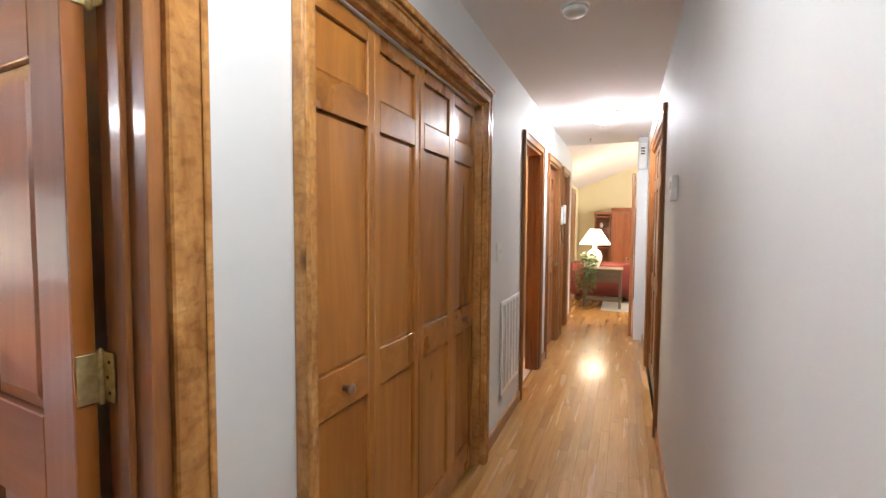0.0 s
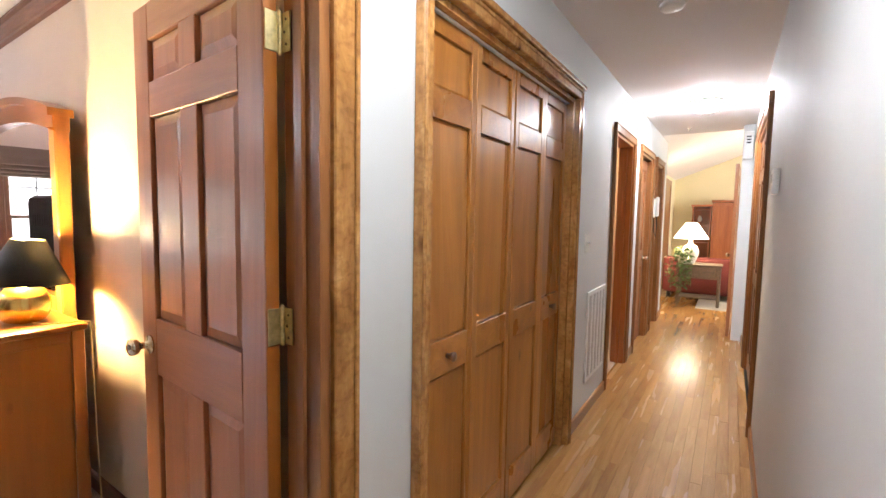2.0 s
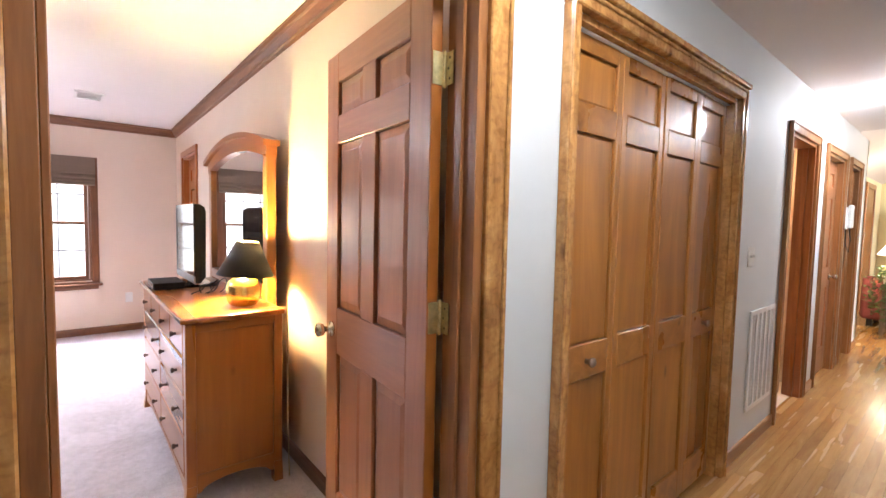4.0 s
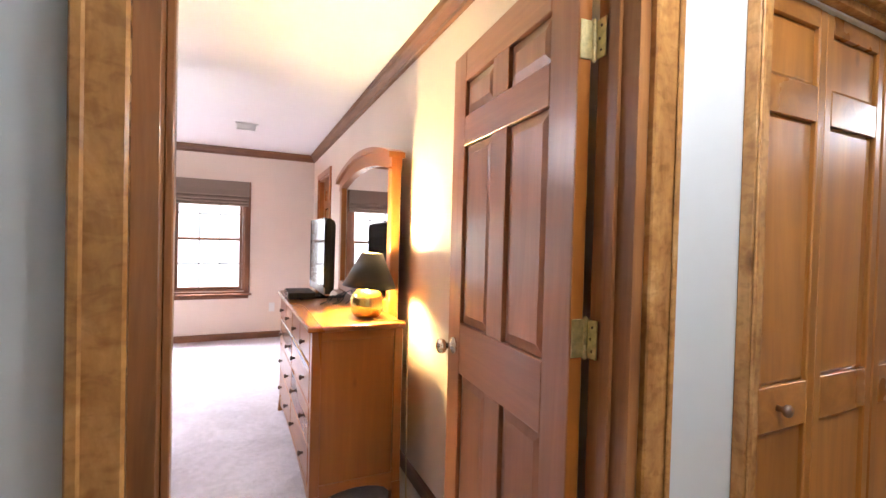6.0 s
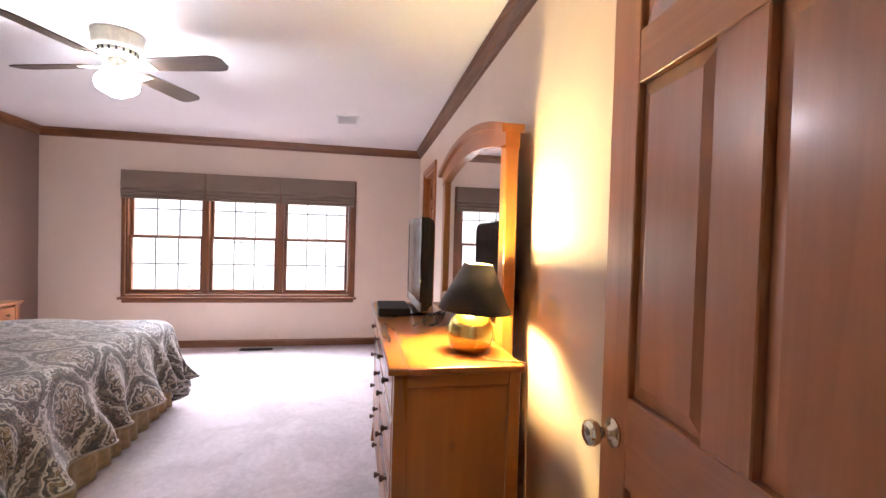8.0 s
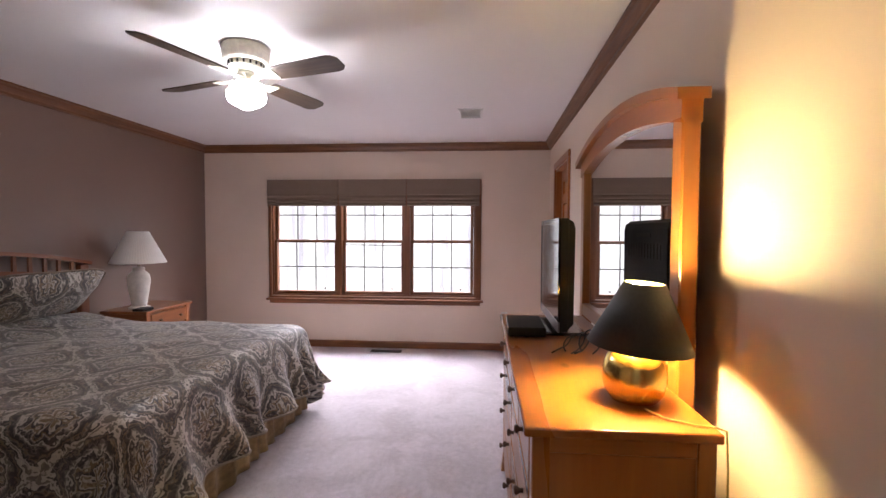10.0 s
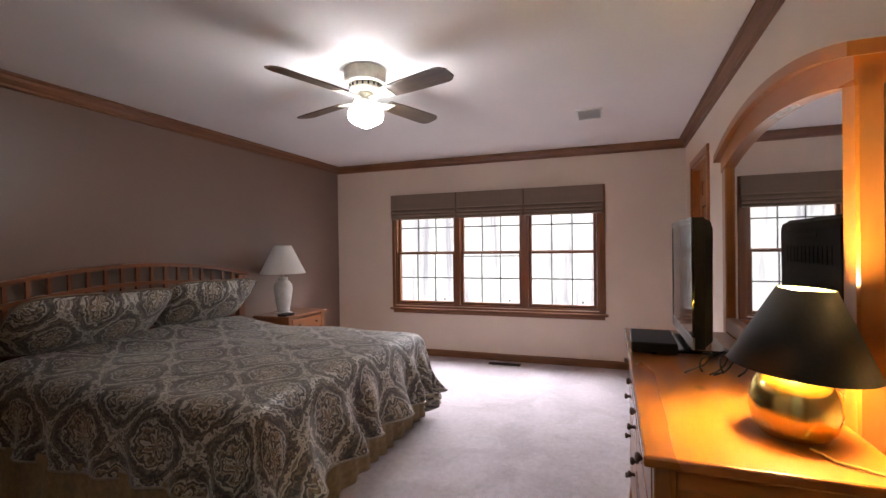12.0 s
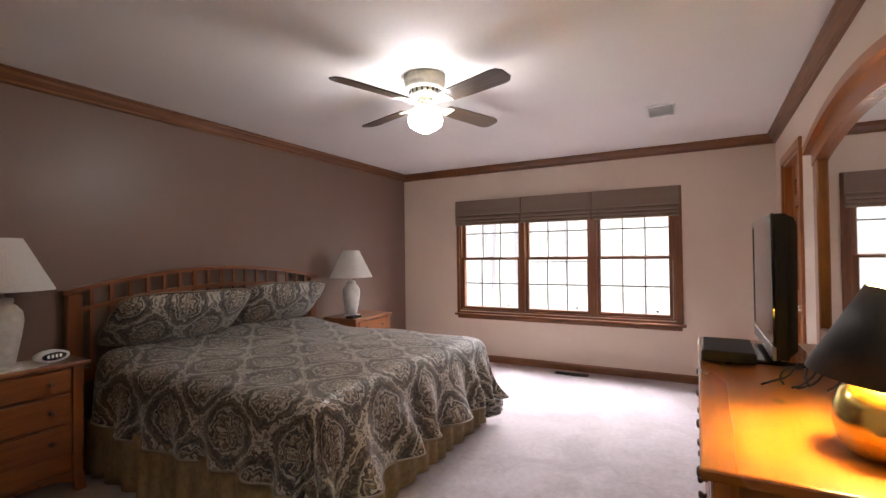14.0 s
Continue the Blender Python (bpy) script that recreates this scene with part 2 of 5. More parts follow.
KNOB = plain("dark_bronze_knob", (0.11, 0.07, 0.05), 0.35, 0.6, 0.15, 60, 0.03)
PEWTER = plain("bronzed_pewter_knob", (0.34, 0.25, 0.20), 0.3, 0.9, 0.1, 60, 0.02)
WHITE = plain("white_enamel", (0.74, 0.74, 0.72), 0.4, 0.0, 0.04, 20, 0.02)
PLASTIC = plain("off_white_plastic", (0.66, 0.66, 0.63), 0.45, 0.0, 0.04, 30, 0.02)
GREYVENT = plain("grey_white_vent_metal", (0.46, 0.43, 0.40), 0.5, 0.0, 0.05, 30, 0.02)
BLACK = plain("black_plastic", (0.010, 0.010, 0.011), 0.6, 0.0, 0.2, 50, 0.03)
GLOSSBLACK = plain("gloss_black_bezel", (0.007, 0.007, 0.008), 0.16, 0.0, 0.1, 50, 0.0, 0.5)
SCREEN = plain("dark_screen_glass", (0.016, 0.016, 0.018), 0.10, 0.0, 0.1, 5, 0.0, 0.25)
SCREEN.node_tree.nodes["Principled BSDF"].inputs["IOR"].default_value = 1.5
BLACK.node_tree.nodes["Principled BSDF"].inputs["Specular IOR Level"].default_value = 0.2
DARK = plain("dark_gap", (0.02, 0.016, 0.013), 0.8)
GOLD = plain("hammered_gold_leaf", (0.95, 0.73, 0.24), 0.23, 1.0, 0.12, 26, 0.18)
SHADE_BLACK = plain("black_paper_shade", (0.022, 0.022, 0.021), 0.55, 0.0, 0.15, 120, 0.1)
SHADE_GOLD = plain("gold_shade_lining", (0.82, 0.60, 0.22), 0.45, 0.4, 0.1, 60, 0.05)
SHADE_WHITE = plain("white_pleated_shade", (0.66, 0.64, 0.60), 0.8, 0.0, 0.05, 120, 0.1)
CERAMIC = plain("white_glazed_ceramic", (0.62, 0.60, 0.56), 0.3, 0.0, 0.12, 24, 0.35)
ROMAN = plain("taupe_woven_shade", (0.190, 0.138, 0.102), 0.85, 0.0, 0.15, 220, 0.25)
QUILT = damask_mat("damask_quilt")
SHAM = damask_mat("damask_sham", 0.38, 0.43)
PIPING = plain("grey_beige_piping", (0.30, 0.265, 0.215), 0.6, 0.0, 0.2, 60, 0.1)
SKIRT = plain("gold_brown_bed_skirt", (0.235, 0.165, 0.080), 0.7, 0.0, 0.25, 30, 0.2)
MATTRESS = plain("white_ticking", (0.55, 0.54, 0.52), 0.8)
BLADE = wood("walnut_fan_blade", (0.05, 0.030, 0.018), (0.085, 0.055, 0.034), (0.13, 0.09, 0.06), "x", 0.4, knots=False)
FANMETAL = plain("antique_brass_fan", (0.90, 0.87, 0.74), 0.35, 0.35, 0.12, 30, 0.03)
GLOBE = glowing("lit_opal_globe", (0.96, 0.95, 1.0), 66.0)
DOME = glowing("lit_far_dome", (0.92, 0.95, 1.0), 85.0)
DOME_NEAR = glowing("lit_near_dome", (0.93, 0.96, 1.0), 35.0)
DOME_WARM = glowing("lit_warm_dome", (1.0, 0.70, 0.36), 75.0)
BULB = glowing("lit_bulb", (1.0, 0.76, 0.33), 1050.0)
SHADE_LIT = glowing("lit_cream_shade", (1.0, 0.86, 0.66), 2.2)
RED = plain("dark_red_upholstery", (0.11, 0.012, 0.010), 0.8, 0.0, 0.15, 60, 0.15)
GREYWOOD = plain("weathered_grey_wood", (0.11, 0.078, 0.050), 0.6, 0.0, 0.25, 30, 0.1)
LEAF = plain("green_leaf", (0.075, 0.13, 0.028), 0.5, 0.0, 0.35, 9, 0.05)
RUG = plain("pale_rug", (0.5, 0.45, 0.38), 0.95)
SILVER = plain("silver_grey_plastic", (0.34, 0.33, 0.34), 0.25, 0.3, 0.06, 60, 0.02)
CORD = plain("black_cord", (0.015, 0.015, 0.015), 0.5)
TAN_CORD = plain("clear_gold_cord", (0.45, 0.33, 0.15), 0.4)
PICTURE = plain("dim_picture", (0.16, 0.14, 0.11), 0.4, 0.0, 0.6, 6)
mirror_m, mn, ml, mp_ = mat("silvered_mirror")
mp_.inputs["Base Color"].default_value, mp_.inputs["Metallic"].default_value, mp_.inputs["Roughness"].default_value = (0.86, 0.87, 0.87, 1), 1.0, 0.015
MIRROR = mirror_m
glass_m, gn, gl, gp = mat("window_glass")
gp.inputs["Base Color"].default_value, gp.inputs["Roughness"].default_value, gp.inputs["Transmission Weight"].default_value, gp.inputs["IOR"].default_value = (1, 1, 1, 1), 0.0, 1.0, 1.45
GLASS = glass_m


# ---- building helpers ----
def box(lo, hi, bev=0.0, bm=None, seg=1):
    bm = bm or bmesh.new()
    c = [(a + b) / 2 for a, b in zip(lo, hi)]
    s = [abs(b - a) for a, b in zip(lo, hi)]
    made = bmesh.ops.create_cube(bm, size=1.0, matrix=Matrix.Translation(c) @ Matrix.Diagonal((*s, 1)))
    if bev > 0:
        edges = list({e for v in made["verts"] for e in v.link_edges})
        bmesh.ops.bevel(bm, geom=edges, offset=min(bev, min(s) * 0.45), segments=seg, profile=0.5, affect="EDGES")
    return bm


def prism(points, axis, d0, d1, bm=None):
    """A flat outline, extruded along an axis; the outline's two numbers are the other two axes in x, y, z order."""
    bm = bm or bmesh.new()

    def at(p, d):
        return {"x": (d, p[0], p[1]), "y": (p[0], d, p[1]), "z": (p[0], p[1], d)}[axis]
    a = [bm.verts.new(at(p, d0)) for p in points]
    b = [bm.verts.new(at(p, d1)) for p in points]
    k = len(points)
    bm.faces.new(a)
    bm.faces.new(b[::-1])
    for i in range(k):
        bm.faces.new((a[i], b[i], b[(i + 1) % k], a[(i + 1) % k]))
    bmesh.ops.recalc_face_normals(bm, faces=bm.faces)
    return bm


def lathe(profile, n=36, center=(0, 0, 0), bm=None):
    bm = bm or bmesh.new()
    rings = []
    for r, z in profile:
        if r < 1e-5:
            rings.append([bm.verts.new((center[0], center[1], center[2] + z))])
        else:
            rings.append([bm.verts.new((center[0] + r * math.cos(2 * math.pi * i / n), center[1] + r * math.sin(2 * math.pi * i / n), center[2] + z)) for i in range(n)])
    for a, b in zip(rings, rings[1:]):
        for i in range(n):
            j = (i + 1) % n
            if len(a) == 1 and len(b) > 1:
                bm.faces.new((a[0], b[i], b[j]))
            elif len(b) == 1 and len(a) > 1:
                bm.faces.new((a[i], a[j], b[0]))
            elif len(a) > 1:
                bm.faces.new((a[i], a[j], b[j], b[i]))
    bmesh.ops.recalc_face_normals(bm, faces=bm.faces)
    return bm


def tube(points, r, n=8, bm=None):
    bm = bm or bmesh.new()
    pts = [Vector(p) for p in points]
    rings = []
    for i, p in enumerate(pts):
        d = (pts[min(i + 1, len(pts) - 1)] - pts[max(i - 1, 0)]).normalized()
        q = d.to_track_quat("Z", "Y")
        rings.append([bm.verts.new(p + q @ Vector((r * math.cos(2 * math.pi * k / n), r * math.sin(2 * math.pi * k / n), 0))) for k in range(n)])
    for a, b in zip(rings, rings[1:]):
        for k in range(n):
            bm.faces.new((a[k], a[(k + 1) % n], b[(k + 1) % n], b[k]))
    bm.faces.new(rings[0][::-1])
    bm.faces.new(rings[-1])
    bmesh.ops.recalc_face_normals(bm, faces=bm.faces)
    return bm


def part(name, bm, material, parent=None, label="", smooth=False, m=None):
    me = bpy.data.meshes.new(name)
    bm.to_mesh(me)
    bm.free()
    me.materials.append(material)
    if smooth:
        me.shade_smooth()
    ob = new(name, me)
    if parent:
        ob.parent = parent
    if m:
        ob.matrix_basis = m
    return tagged(ob, label)


def thing(name, label, category, m=None, group=""):
    ob = new(name)
    ob.empty_display_size = 0.1
    if m:
        ob.matrix_basis = m
    return tagged(ob, label, category, group)


def structure(name, bm, material, label="", category="", m=None):
    return tagged(part(name, bm, material, None, label, m=m), label, category, "", "structure")


def moulding(name, profile, p0, p1, out, material, label, category="trim"):
    """A strip of moulding from p0 to p1 along a wall; profile in (distance from the wall, height)."""
    p0, p1, out = Vector((*p0, 0)), Vector((*p1, 0)), Vector((*out, 0)).normalized()
    bm = bmesh.new()
    a = [bm.verts.new(p0 + out * d + Vector((0, 0, z))) for d, z in profile]
    b = [bm.verts.new(p1 + out * d + Vector((0, 0, z))) for d, z in profile]
    k = len(profile)
    bm.faces.new(a)
    bm.faces.new(b[::-1])
    for i in range(k):
        bm.faces.new((a[i], b[i], b[(i + 1) % k], a[(i + 1) % k]))
    bmesh.ops.recalc_face_normals(bm, faces=bm.faces)
    return structure(name, bm, material, label, category)


def raised_panel(lo, hi, y0, y1, slope=0.045, bm=None):
    """A fielded panel in the x-z plane: a thin border that rises to a raised field on both faces."""
    bm = bm or bmesh.new()
    (x0, z0), (x1, z1) = lo, hi
    t = (y1 - y0) / 2
    ym = (y0 + y1) / 2

    def loop(inset, y):
        return [bm.verts.new((x, y, z)) for x, z in ((x0 + inset, z0 + inset), (x1 - inset, z0 + inset), (x1 - inset, z1 - inset), (x0 + inset, z1 - inset))]
    loops = [loop(slope, ym - t), loop(0.004, ym - t * 0.35), loop(0, ym), loop(0.004, ym + t * 0.35), loop(slope, ym + t)]
    bm.faces.new(loops[0])
    bm.faces.new(loops[-1][::-1])
    for a, b in zip(loops, loops[1:]):
        for i in range(4):
            bm.faces.new((a[i], a[(i + 1) % 4], b[(i + 1) % 4], b[i]))
    bmesh.ops.recalc_face_normals(bm, faces=bm.faces)
    return bm


def six_panel_door(parent, w, h, t, woods, knob=True, knob_x=None):
    """Leaf in the local x-z plane, thickness along y."""
    st, mul = 0.115, 0.105
    rails = [(0.0, 0.235), (0.82, 1.01), (1.665, 1.775), (h - 0.115, h)]
    leaf = new("leaf")
    leaf.parent = parent
    for x0, x1 in ((0, st), (w - st, w)):
        part("stile", box((x0, 0, 0), (x1, t, h), 0.003), woods["z"], leaf)
    for z0, z1 in rails:
        part("rail", box((st, 0, z0), (w - st, t, z1), 0.0025), woods["x"], leaf)
    xm = (w - mul) / 2
    for (a, b), (c, d) in zip(rails, rails[1:]):
        part("mullion", box((xm, 0, b), (xm + mul, t, c), 0.0025), woods["z"], leaf)
        for x0, x1 in ((st, xm), (xm + mul, w - st)):
            part("panel", raised_panel((x0, b), (x1, c), t * 0.16, t * 0.84, 0.034), woods["z"], leaf)
    if knob:
        kx = w - 0.065 if knob_x is None else knob_x
        prof = [(0, 0), (0.031, 0), (0.032, 0.006), (0.014, 0.010), (0.011, 0.030), (0.024, 0.040), (0.029, 0.052), (0.026, 0.064), (0.012, 0.070), (0, 0.070)]
        for side, y in ((1, t), (-1, 0)):
            part("knob", lathe(prof, 24), BRASS, parent, "satin nickel door knob", True, Matrix.Translation((kx, y, 0.915)) @ pose(0, 0, 0, -90 * side, 0, 0))
    return leaf


# ---- the plan ----
H = 2.43                       # ceilings
XW = -5.64                     # window wall
YL = -2.93                     # accent wall
R0, R1 = (-0.115, 1.062), (XW, 1.235)   # dresser wall, slightly out of square
HX = 0.975                     # far side of the hall
SKEW = math.degrees(math.atan2(R1[1] - R0[1], R1[0] - R0[0])) - 180


def wall_y(x):
    return R0[1] + (R1[1] - R0[1]) * (x - R0[0]) / (R1[0] - R0[0])


def wall_along(name, axis, c0, c1, a0, a1, openings, material, label, top=H, m=None):
    """A wall of thickness c0..c1 with openings (from, to, bottom, top) cut through it."""
    bm = bmesh.new()

    def seg(p, q, z0, z1):
        if q - p > 1e-4 and z1 - z0 > 1e-4:
            lo, hi = ((c0, p, z0), (c1, q, z1)) if axis == "y" else ((p, c0, z0), (q, c1, z1))
            box(lo, hi, 0, bm)
    cur = a0
    for p, q, z0, z1 in sorted(openings):
        seg(cur, p, 0, top)
        seg(p, q, 0, z0)
        seg(p, q, z1, top)
        cur = q
    seg(cur, a1, 0, top)
    return structure(name, bm, material, label, "wall", m)


DOOR_Y = (0.064, 0.952)        # bedroom doorway
CL = (1.352, 2.842)            # hall closet opening
D2, D3, D4 = (3.955, 4.70), (5.14, 5.90), (6.25, 6.80)
RC = (3.67, 5.19)              # closet across the hall
WIN = (-2.088, 0.375, 0.625, 1.945)

# hall side and bedroom side of the shared wall are two skins of one partition
wall_along("wall_hall_west", "y", -0.06, 0.0, -2.6, 7.3, [(*DOOR_Y, 0, 2.045), (*CL, 0, 2.05), (*D2, 0, 2.045), (*D3, 0, 2.045), (*D4, 0, 2.045)], WALL_HALL, "pale grey painted hall wall with doorways")
wall_along("wall_bedroom_east", "y", -0.115, -0.06, YL - 0.1, 1.3, [(*DOOR_Y, 0, 2.045)], WALL_BED, "cream painted bedroom wall round the doorway")
wall_along("wall_hall_east", "y", HX, HX + 0.12, -2.6, 6.4, [(*RC, 0, 2.09)], WALL_HALL, "pale grey painted hall wall")
wall_along("wall_bedroom_west", "y", XW - 0.16, XW, YL - 0.1, 1.4, [(WIN[0], WIN[1], WIN[2], WIN[3])], WALL_BED, "cream painted wall with a triple window")
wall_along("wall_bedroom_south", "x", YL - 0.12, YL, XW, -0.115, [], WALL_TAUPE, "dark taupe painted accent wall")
LEN = math.hypot(R1[0] - R0[0], R1[1] - R0[1])
RW = Matrix.Translation((*R0, 0)) @ pose(0, 0, 0, 0, 0, SKEW)
DD = (-5.02, -4.26)
wall_along("wall_bedroom_north", "x", 0.0, 0.11, -LEN, 0.0, [(DD[0], DD[1], 0, 2.045)], WALL_BED, "cream painted wall behind the dresser", m=RW)
wall_along("wall_hall_south", "x", -2.72, -2.6, -0.1, HX + 0.12, [], WALL_HALL, "pale grey painted end wall of the hall")
structure("ceiling", box((XW, YL, H), (-0.06, 1.3, H + 0.1)), CEIL, "white painted bedroom ceiling", "ceiling")
structure("hall_ceiling", box((-0.06, -2.6, H), (HX, 6.55, H + 0.1)), CEIL, "white painted hall ceiling", "ceiling")
structure("floor", box((XW, YL, -0.1), (-0.055, 1.3, -0.004)), CARPET, "pale mauve-beige plush carpet", "carpet")

# carpet pile: soft swells over the flat floor
bm = bmesh.new()
bmesh.ops.create_grid(bm, x_segments=110, y_segments=84, size=0.5, matrix=Matrix.Translation(((XW - 0.055) / 2, (YL + 1.25) / 2, 0)) @ Matrix.Diagonal((-XW - 0.055, 1.25 - YL, 1, 1)))
for v in bm.verts:
    v.co.z = -0.001 + 0.0035 * noise.noise(v.co * 3.1) + 0.0018 * noise.noise(v.co * 11)
structure("carpet_pile", bm, CARPET, "pale mauve-beige carpet with soft footmarks", "carpet")

# closed spaces behind openings
def closed_room(name, x0, x1, y0, y1, material, open_side, label, top=H):
    bm = bmesh.new()
    t = 0.06
    box((x0, y0, top), (x1, y1, top + t), 0, bm)
    if open_side != "e":
        box((x1, y0, 0), (x1 + t, y1, top), 0, bm)
    if open_side != "w":
        box((x0 - t, y0, 0), (x0, y1, top), 0, bm)
    box((x0, y0 - t, 0), (x1, y0, top), 0, bm)
    box((x0, y1, 0), (x1, y1 + t, top), 0, bm)
    box((x0, y0, -0.08), (x1, y1, -0.004), 0, bm)
    return structure(name, bm, material, label, "wall")


closed_room("wall_closet", -0.70, -0.06, 1.42, 2.95, WALL_HALL, "e", "plain walls inside the hall closet")
closed_room("wall_side_room", -2.2, -0.06, 3.2, 5.05, WALL_BED, "e", "cream walls of the side room")
closed_room("wall_side_closet", -0.9, -0.06, 5.12, 5.95, WALL_HALL, "e", "plain walls behind a closed door")
closed_room("wall_end_room", -1.6, -0.06, 6.02, 7.2, WALL_BED, "e", "cream walls of the end room")
closed_room("wall_linen_closet", HX + 0.12, HX + 0.7, 3.6, 5.26, WALL_HALL, "w", "plain walls inside the linen closet")
closed_room("wall_bath", -5.3, -4.0, 1.42, 2.6, WALL_BED, "x", "cream walls beyond the inner doorway")

# ---- trim ----
CROWN_P = [(0, H), (0.066, H), (0.066, H - 0.012), (0.050, H - 0.020), (0.044, H - 0.036), (0.026, H - 0.058), (0.018, H - 0.064), (0.018, H - 0.080), (0, H - 0.088)]
BASE_P = [(0, 0), (0.014, 0), (0.014, 0.066), (0.009, 0.078), (0, 0.083)]
moulding("trim_crown_west", CROWN_P, (XW, YL), (XW, R1[1]), (1, 0), CROWN["y"], "dark stained wooden crown moulding")
moulding("trim_crown_south", CROWN_P, (XW, YL), (-0.115, YL), (0, 1), CROWN["x"], "dark stained wooden crown moulding")
moulding("trim_crown_north", CROWN_P, R1, R0, (0, -1), CROWN["x"], "dark stained wooden crown moulding")
moulding("trim_crown_east", CROWN_P, (-0.115, YL), (-0.115, R0[1]), (-1, 0), CROWN["y"], "dark stained wooden crown moulding")
moulding("baseboard_west", BASE_P, (XW, YL), (XW, R1[1]), (1, 0), CROWN["y"], "stained wooden baseboard", "baseboard")
moulding("baseboard_south", BASE_P, (XW, YL), (-0.115, YL), (0, 1), CROWN["x"], "stained wooden baseboard", "baseboard")
moulding("baseboard_north", BASE_P, (-4.19, wall_y(-4.19)), R0, (0, -1), CROWN["x"], "stained wooden baseboard", "baseboard")
moulding("baseboard_north_end", BASE_P, R1, (-5.09, wall_y(-5.09)), (0, -1), CROWN["x"], "stained wooden baseboard", "baseboard")
moulding("baseboard_east", BASE_P, (-0.115, YL), (-0.115, 0.045), (-1, 0), CROWN["y"], "stained wooden baseboard", "baseboard")
for a, b in ((-2.6, -0.010), (1.05, 1.275), (2.905, 3.885), (4.77, 5.07), (5.97, 6.18), (6.87, 7.3)):
    moulding("baseboard_hall", BASE_P, (0, a), (0, b), (1, 0), TRIM["y"], "stained pine baseboard", "baseboard")
for a, b in ((-2.6, 3.60), (5.26, 6.3)):
    moulding("baseboard_hall", BASE_P, (HX, a), (HX, b), (-1, 0), TRIM["y"], "stained pine baseboard", "baseboard")


def casing_set(name, a0, a1, top, place, out, width, material, jamb_depth, label, thick=0.021, stop=True, inner=None, r=0.006, near=None):
    """Casing and jamb round an opening. place(a, d, z): along the wall, out from its face, up."""
    th = thing(name, label, "door frame")
    th["kind"] = "structure"

    def blk(n, a, b, d0, d1, z0, z1, bev=0.004, m=None):
        bm = bmesh.new()
        p, q = place(a, d0, z0), place(b, d1, z1)
        lo, hi = [min(u, v) for u, v in zip(p, q)], [max(u, v) for u, v in zip(p, q)]
        box(lo, hi, bev, bm)
        part(n, bm, m or material, th)
    w0 = near or width
    for s, e in ((a0 - w0, a0 - r), (a1 + r, a1 + width)):
        blk("casing", s, e, 0.0, thick, 0, top + r)
        outer = (s, s + 0.016) if s < a0 else (e - 0.016, e)
        blk("casing_bead", *outer, thick, thick + 0.007, 0, top + width)
    blk("head_casing", a0 - w0, a1 + width, 0.0, thick + 0.001, top + r, top + width)
    blk("head_bead", a0 - w0, a1 + width, thick, thick + 0.008, top + width - 0.016, top + width)
    blk("jamb", a0 - r - 0.0005, a0 + 0.018, 0.004, -jamb_depth, 0, top, 0.001, inner)
    blk("jamb", a1 - 0.018, a1 + r + 0.0005, 0.004, -jamb_depth, 0, top, 0.001, inner)
    blk("head_jamb", a0 + 0.018, a1 - 0.018, 0.004, -jamb_depth, top - 0.018, top + r + 0.0005, 0.001, inner)
    if stop:
        blk("stop", a0 + 0.018, a0 + 0.030, -jamb_depth * 0.36, -jamb_depth * 0.62, 0, top - 0.018, 0.002, inner)
        blk("stop", a1 - 0.030, a1 - 0.018, -jamb_depth * 0.36, -jamb_depth * 0.62, 0, top - 0.018, 0.002, inner)
    return th


def west_face(a, d, z):
    return (d, a, z)


def east_face(a, d, z):
    return (HX - d, a, z)


def bed_face(a, d, z):
    return (-0.115 - d, a, z)


casing_set("door_frame_1", *DOOR_Y, 2.045, west_face, 1, 0.092, CASING, 0.115, "blotchy honey-stained pine door casing and red-brown jamb", 0.021, True, TRIM["z"], 0.013, 0.072)
cf = casing_set("door_frame_2", *CL, 2.05, west_face, 1, 0.056, CASING, 0.10, "honey-stained pine closet casing", 0.036, False)
part("head_cap", box((0.0, CL[0] - 0.062, 2.1065), (0.056, CL[1] + 0.062, 2.132), 0.006, None, 2), CASING, cf)
casing_set("door_frame_3", *D2, 2.045, west_face, 1, 0.07, TRIM["z"], 0.115, "stained pine casing of an open doorway, orange jamb", 0.021, True, ORANGE["z"])
casing_set("door_frame_4", *D3, 2.045, west_face, 1, 0.07, TRIM["z"], 0.115, "stained pine casing of a closed door")
casing_set("door_frame_5", *D4, 2.045, west_face, 1, 0.07, TRIM["z"], 0.115, "stained pine casing near the hall end")
casing_set("door_frame_6", *RC, 2.09, east_face, 1, 0.07, TRIM["z"], 0.12, "dark stained pine closet casing", 0.02, False)
# bedroom face of the doorway
th = thing("door_frame_7", "stained pine door casing on the bedroom wall", "door frame")
th["kind"] = "structure"
for s, e in ((DOOR_Y[0] - 0.07, DOOR_Y[0] - 0.006), (DOOR_Y[1] + 0.006, DOOR_Y[1] + 0.07)):
    part("casing", box((-0.135, s, 0), (-0.115, e, 2.05), 0.004), CASING, th)
part("head_casing", box((-0.136, DOOR_Y[0] - 0.07, 2.051), (-0.115, DOOR_Y[1] + 0.07, 2.115), 0.004), CASING, th)
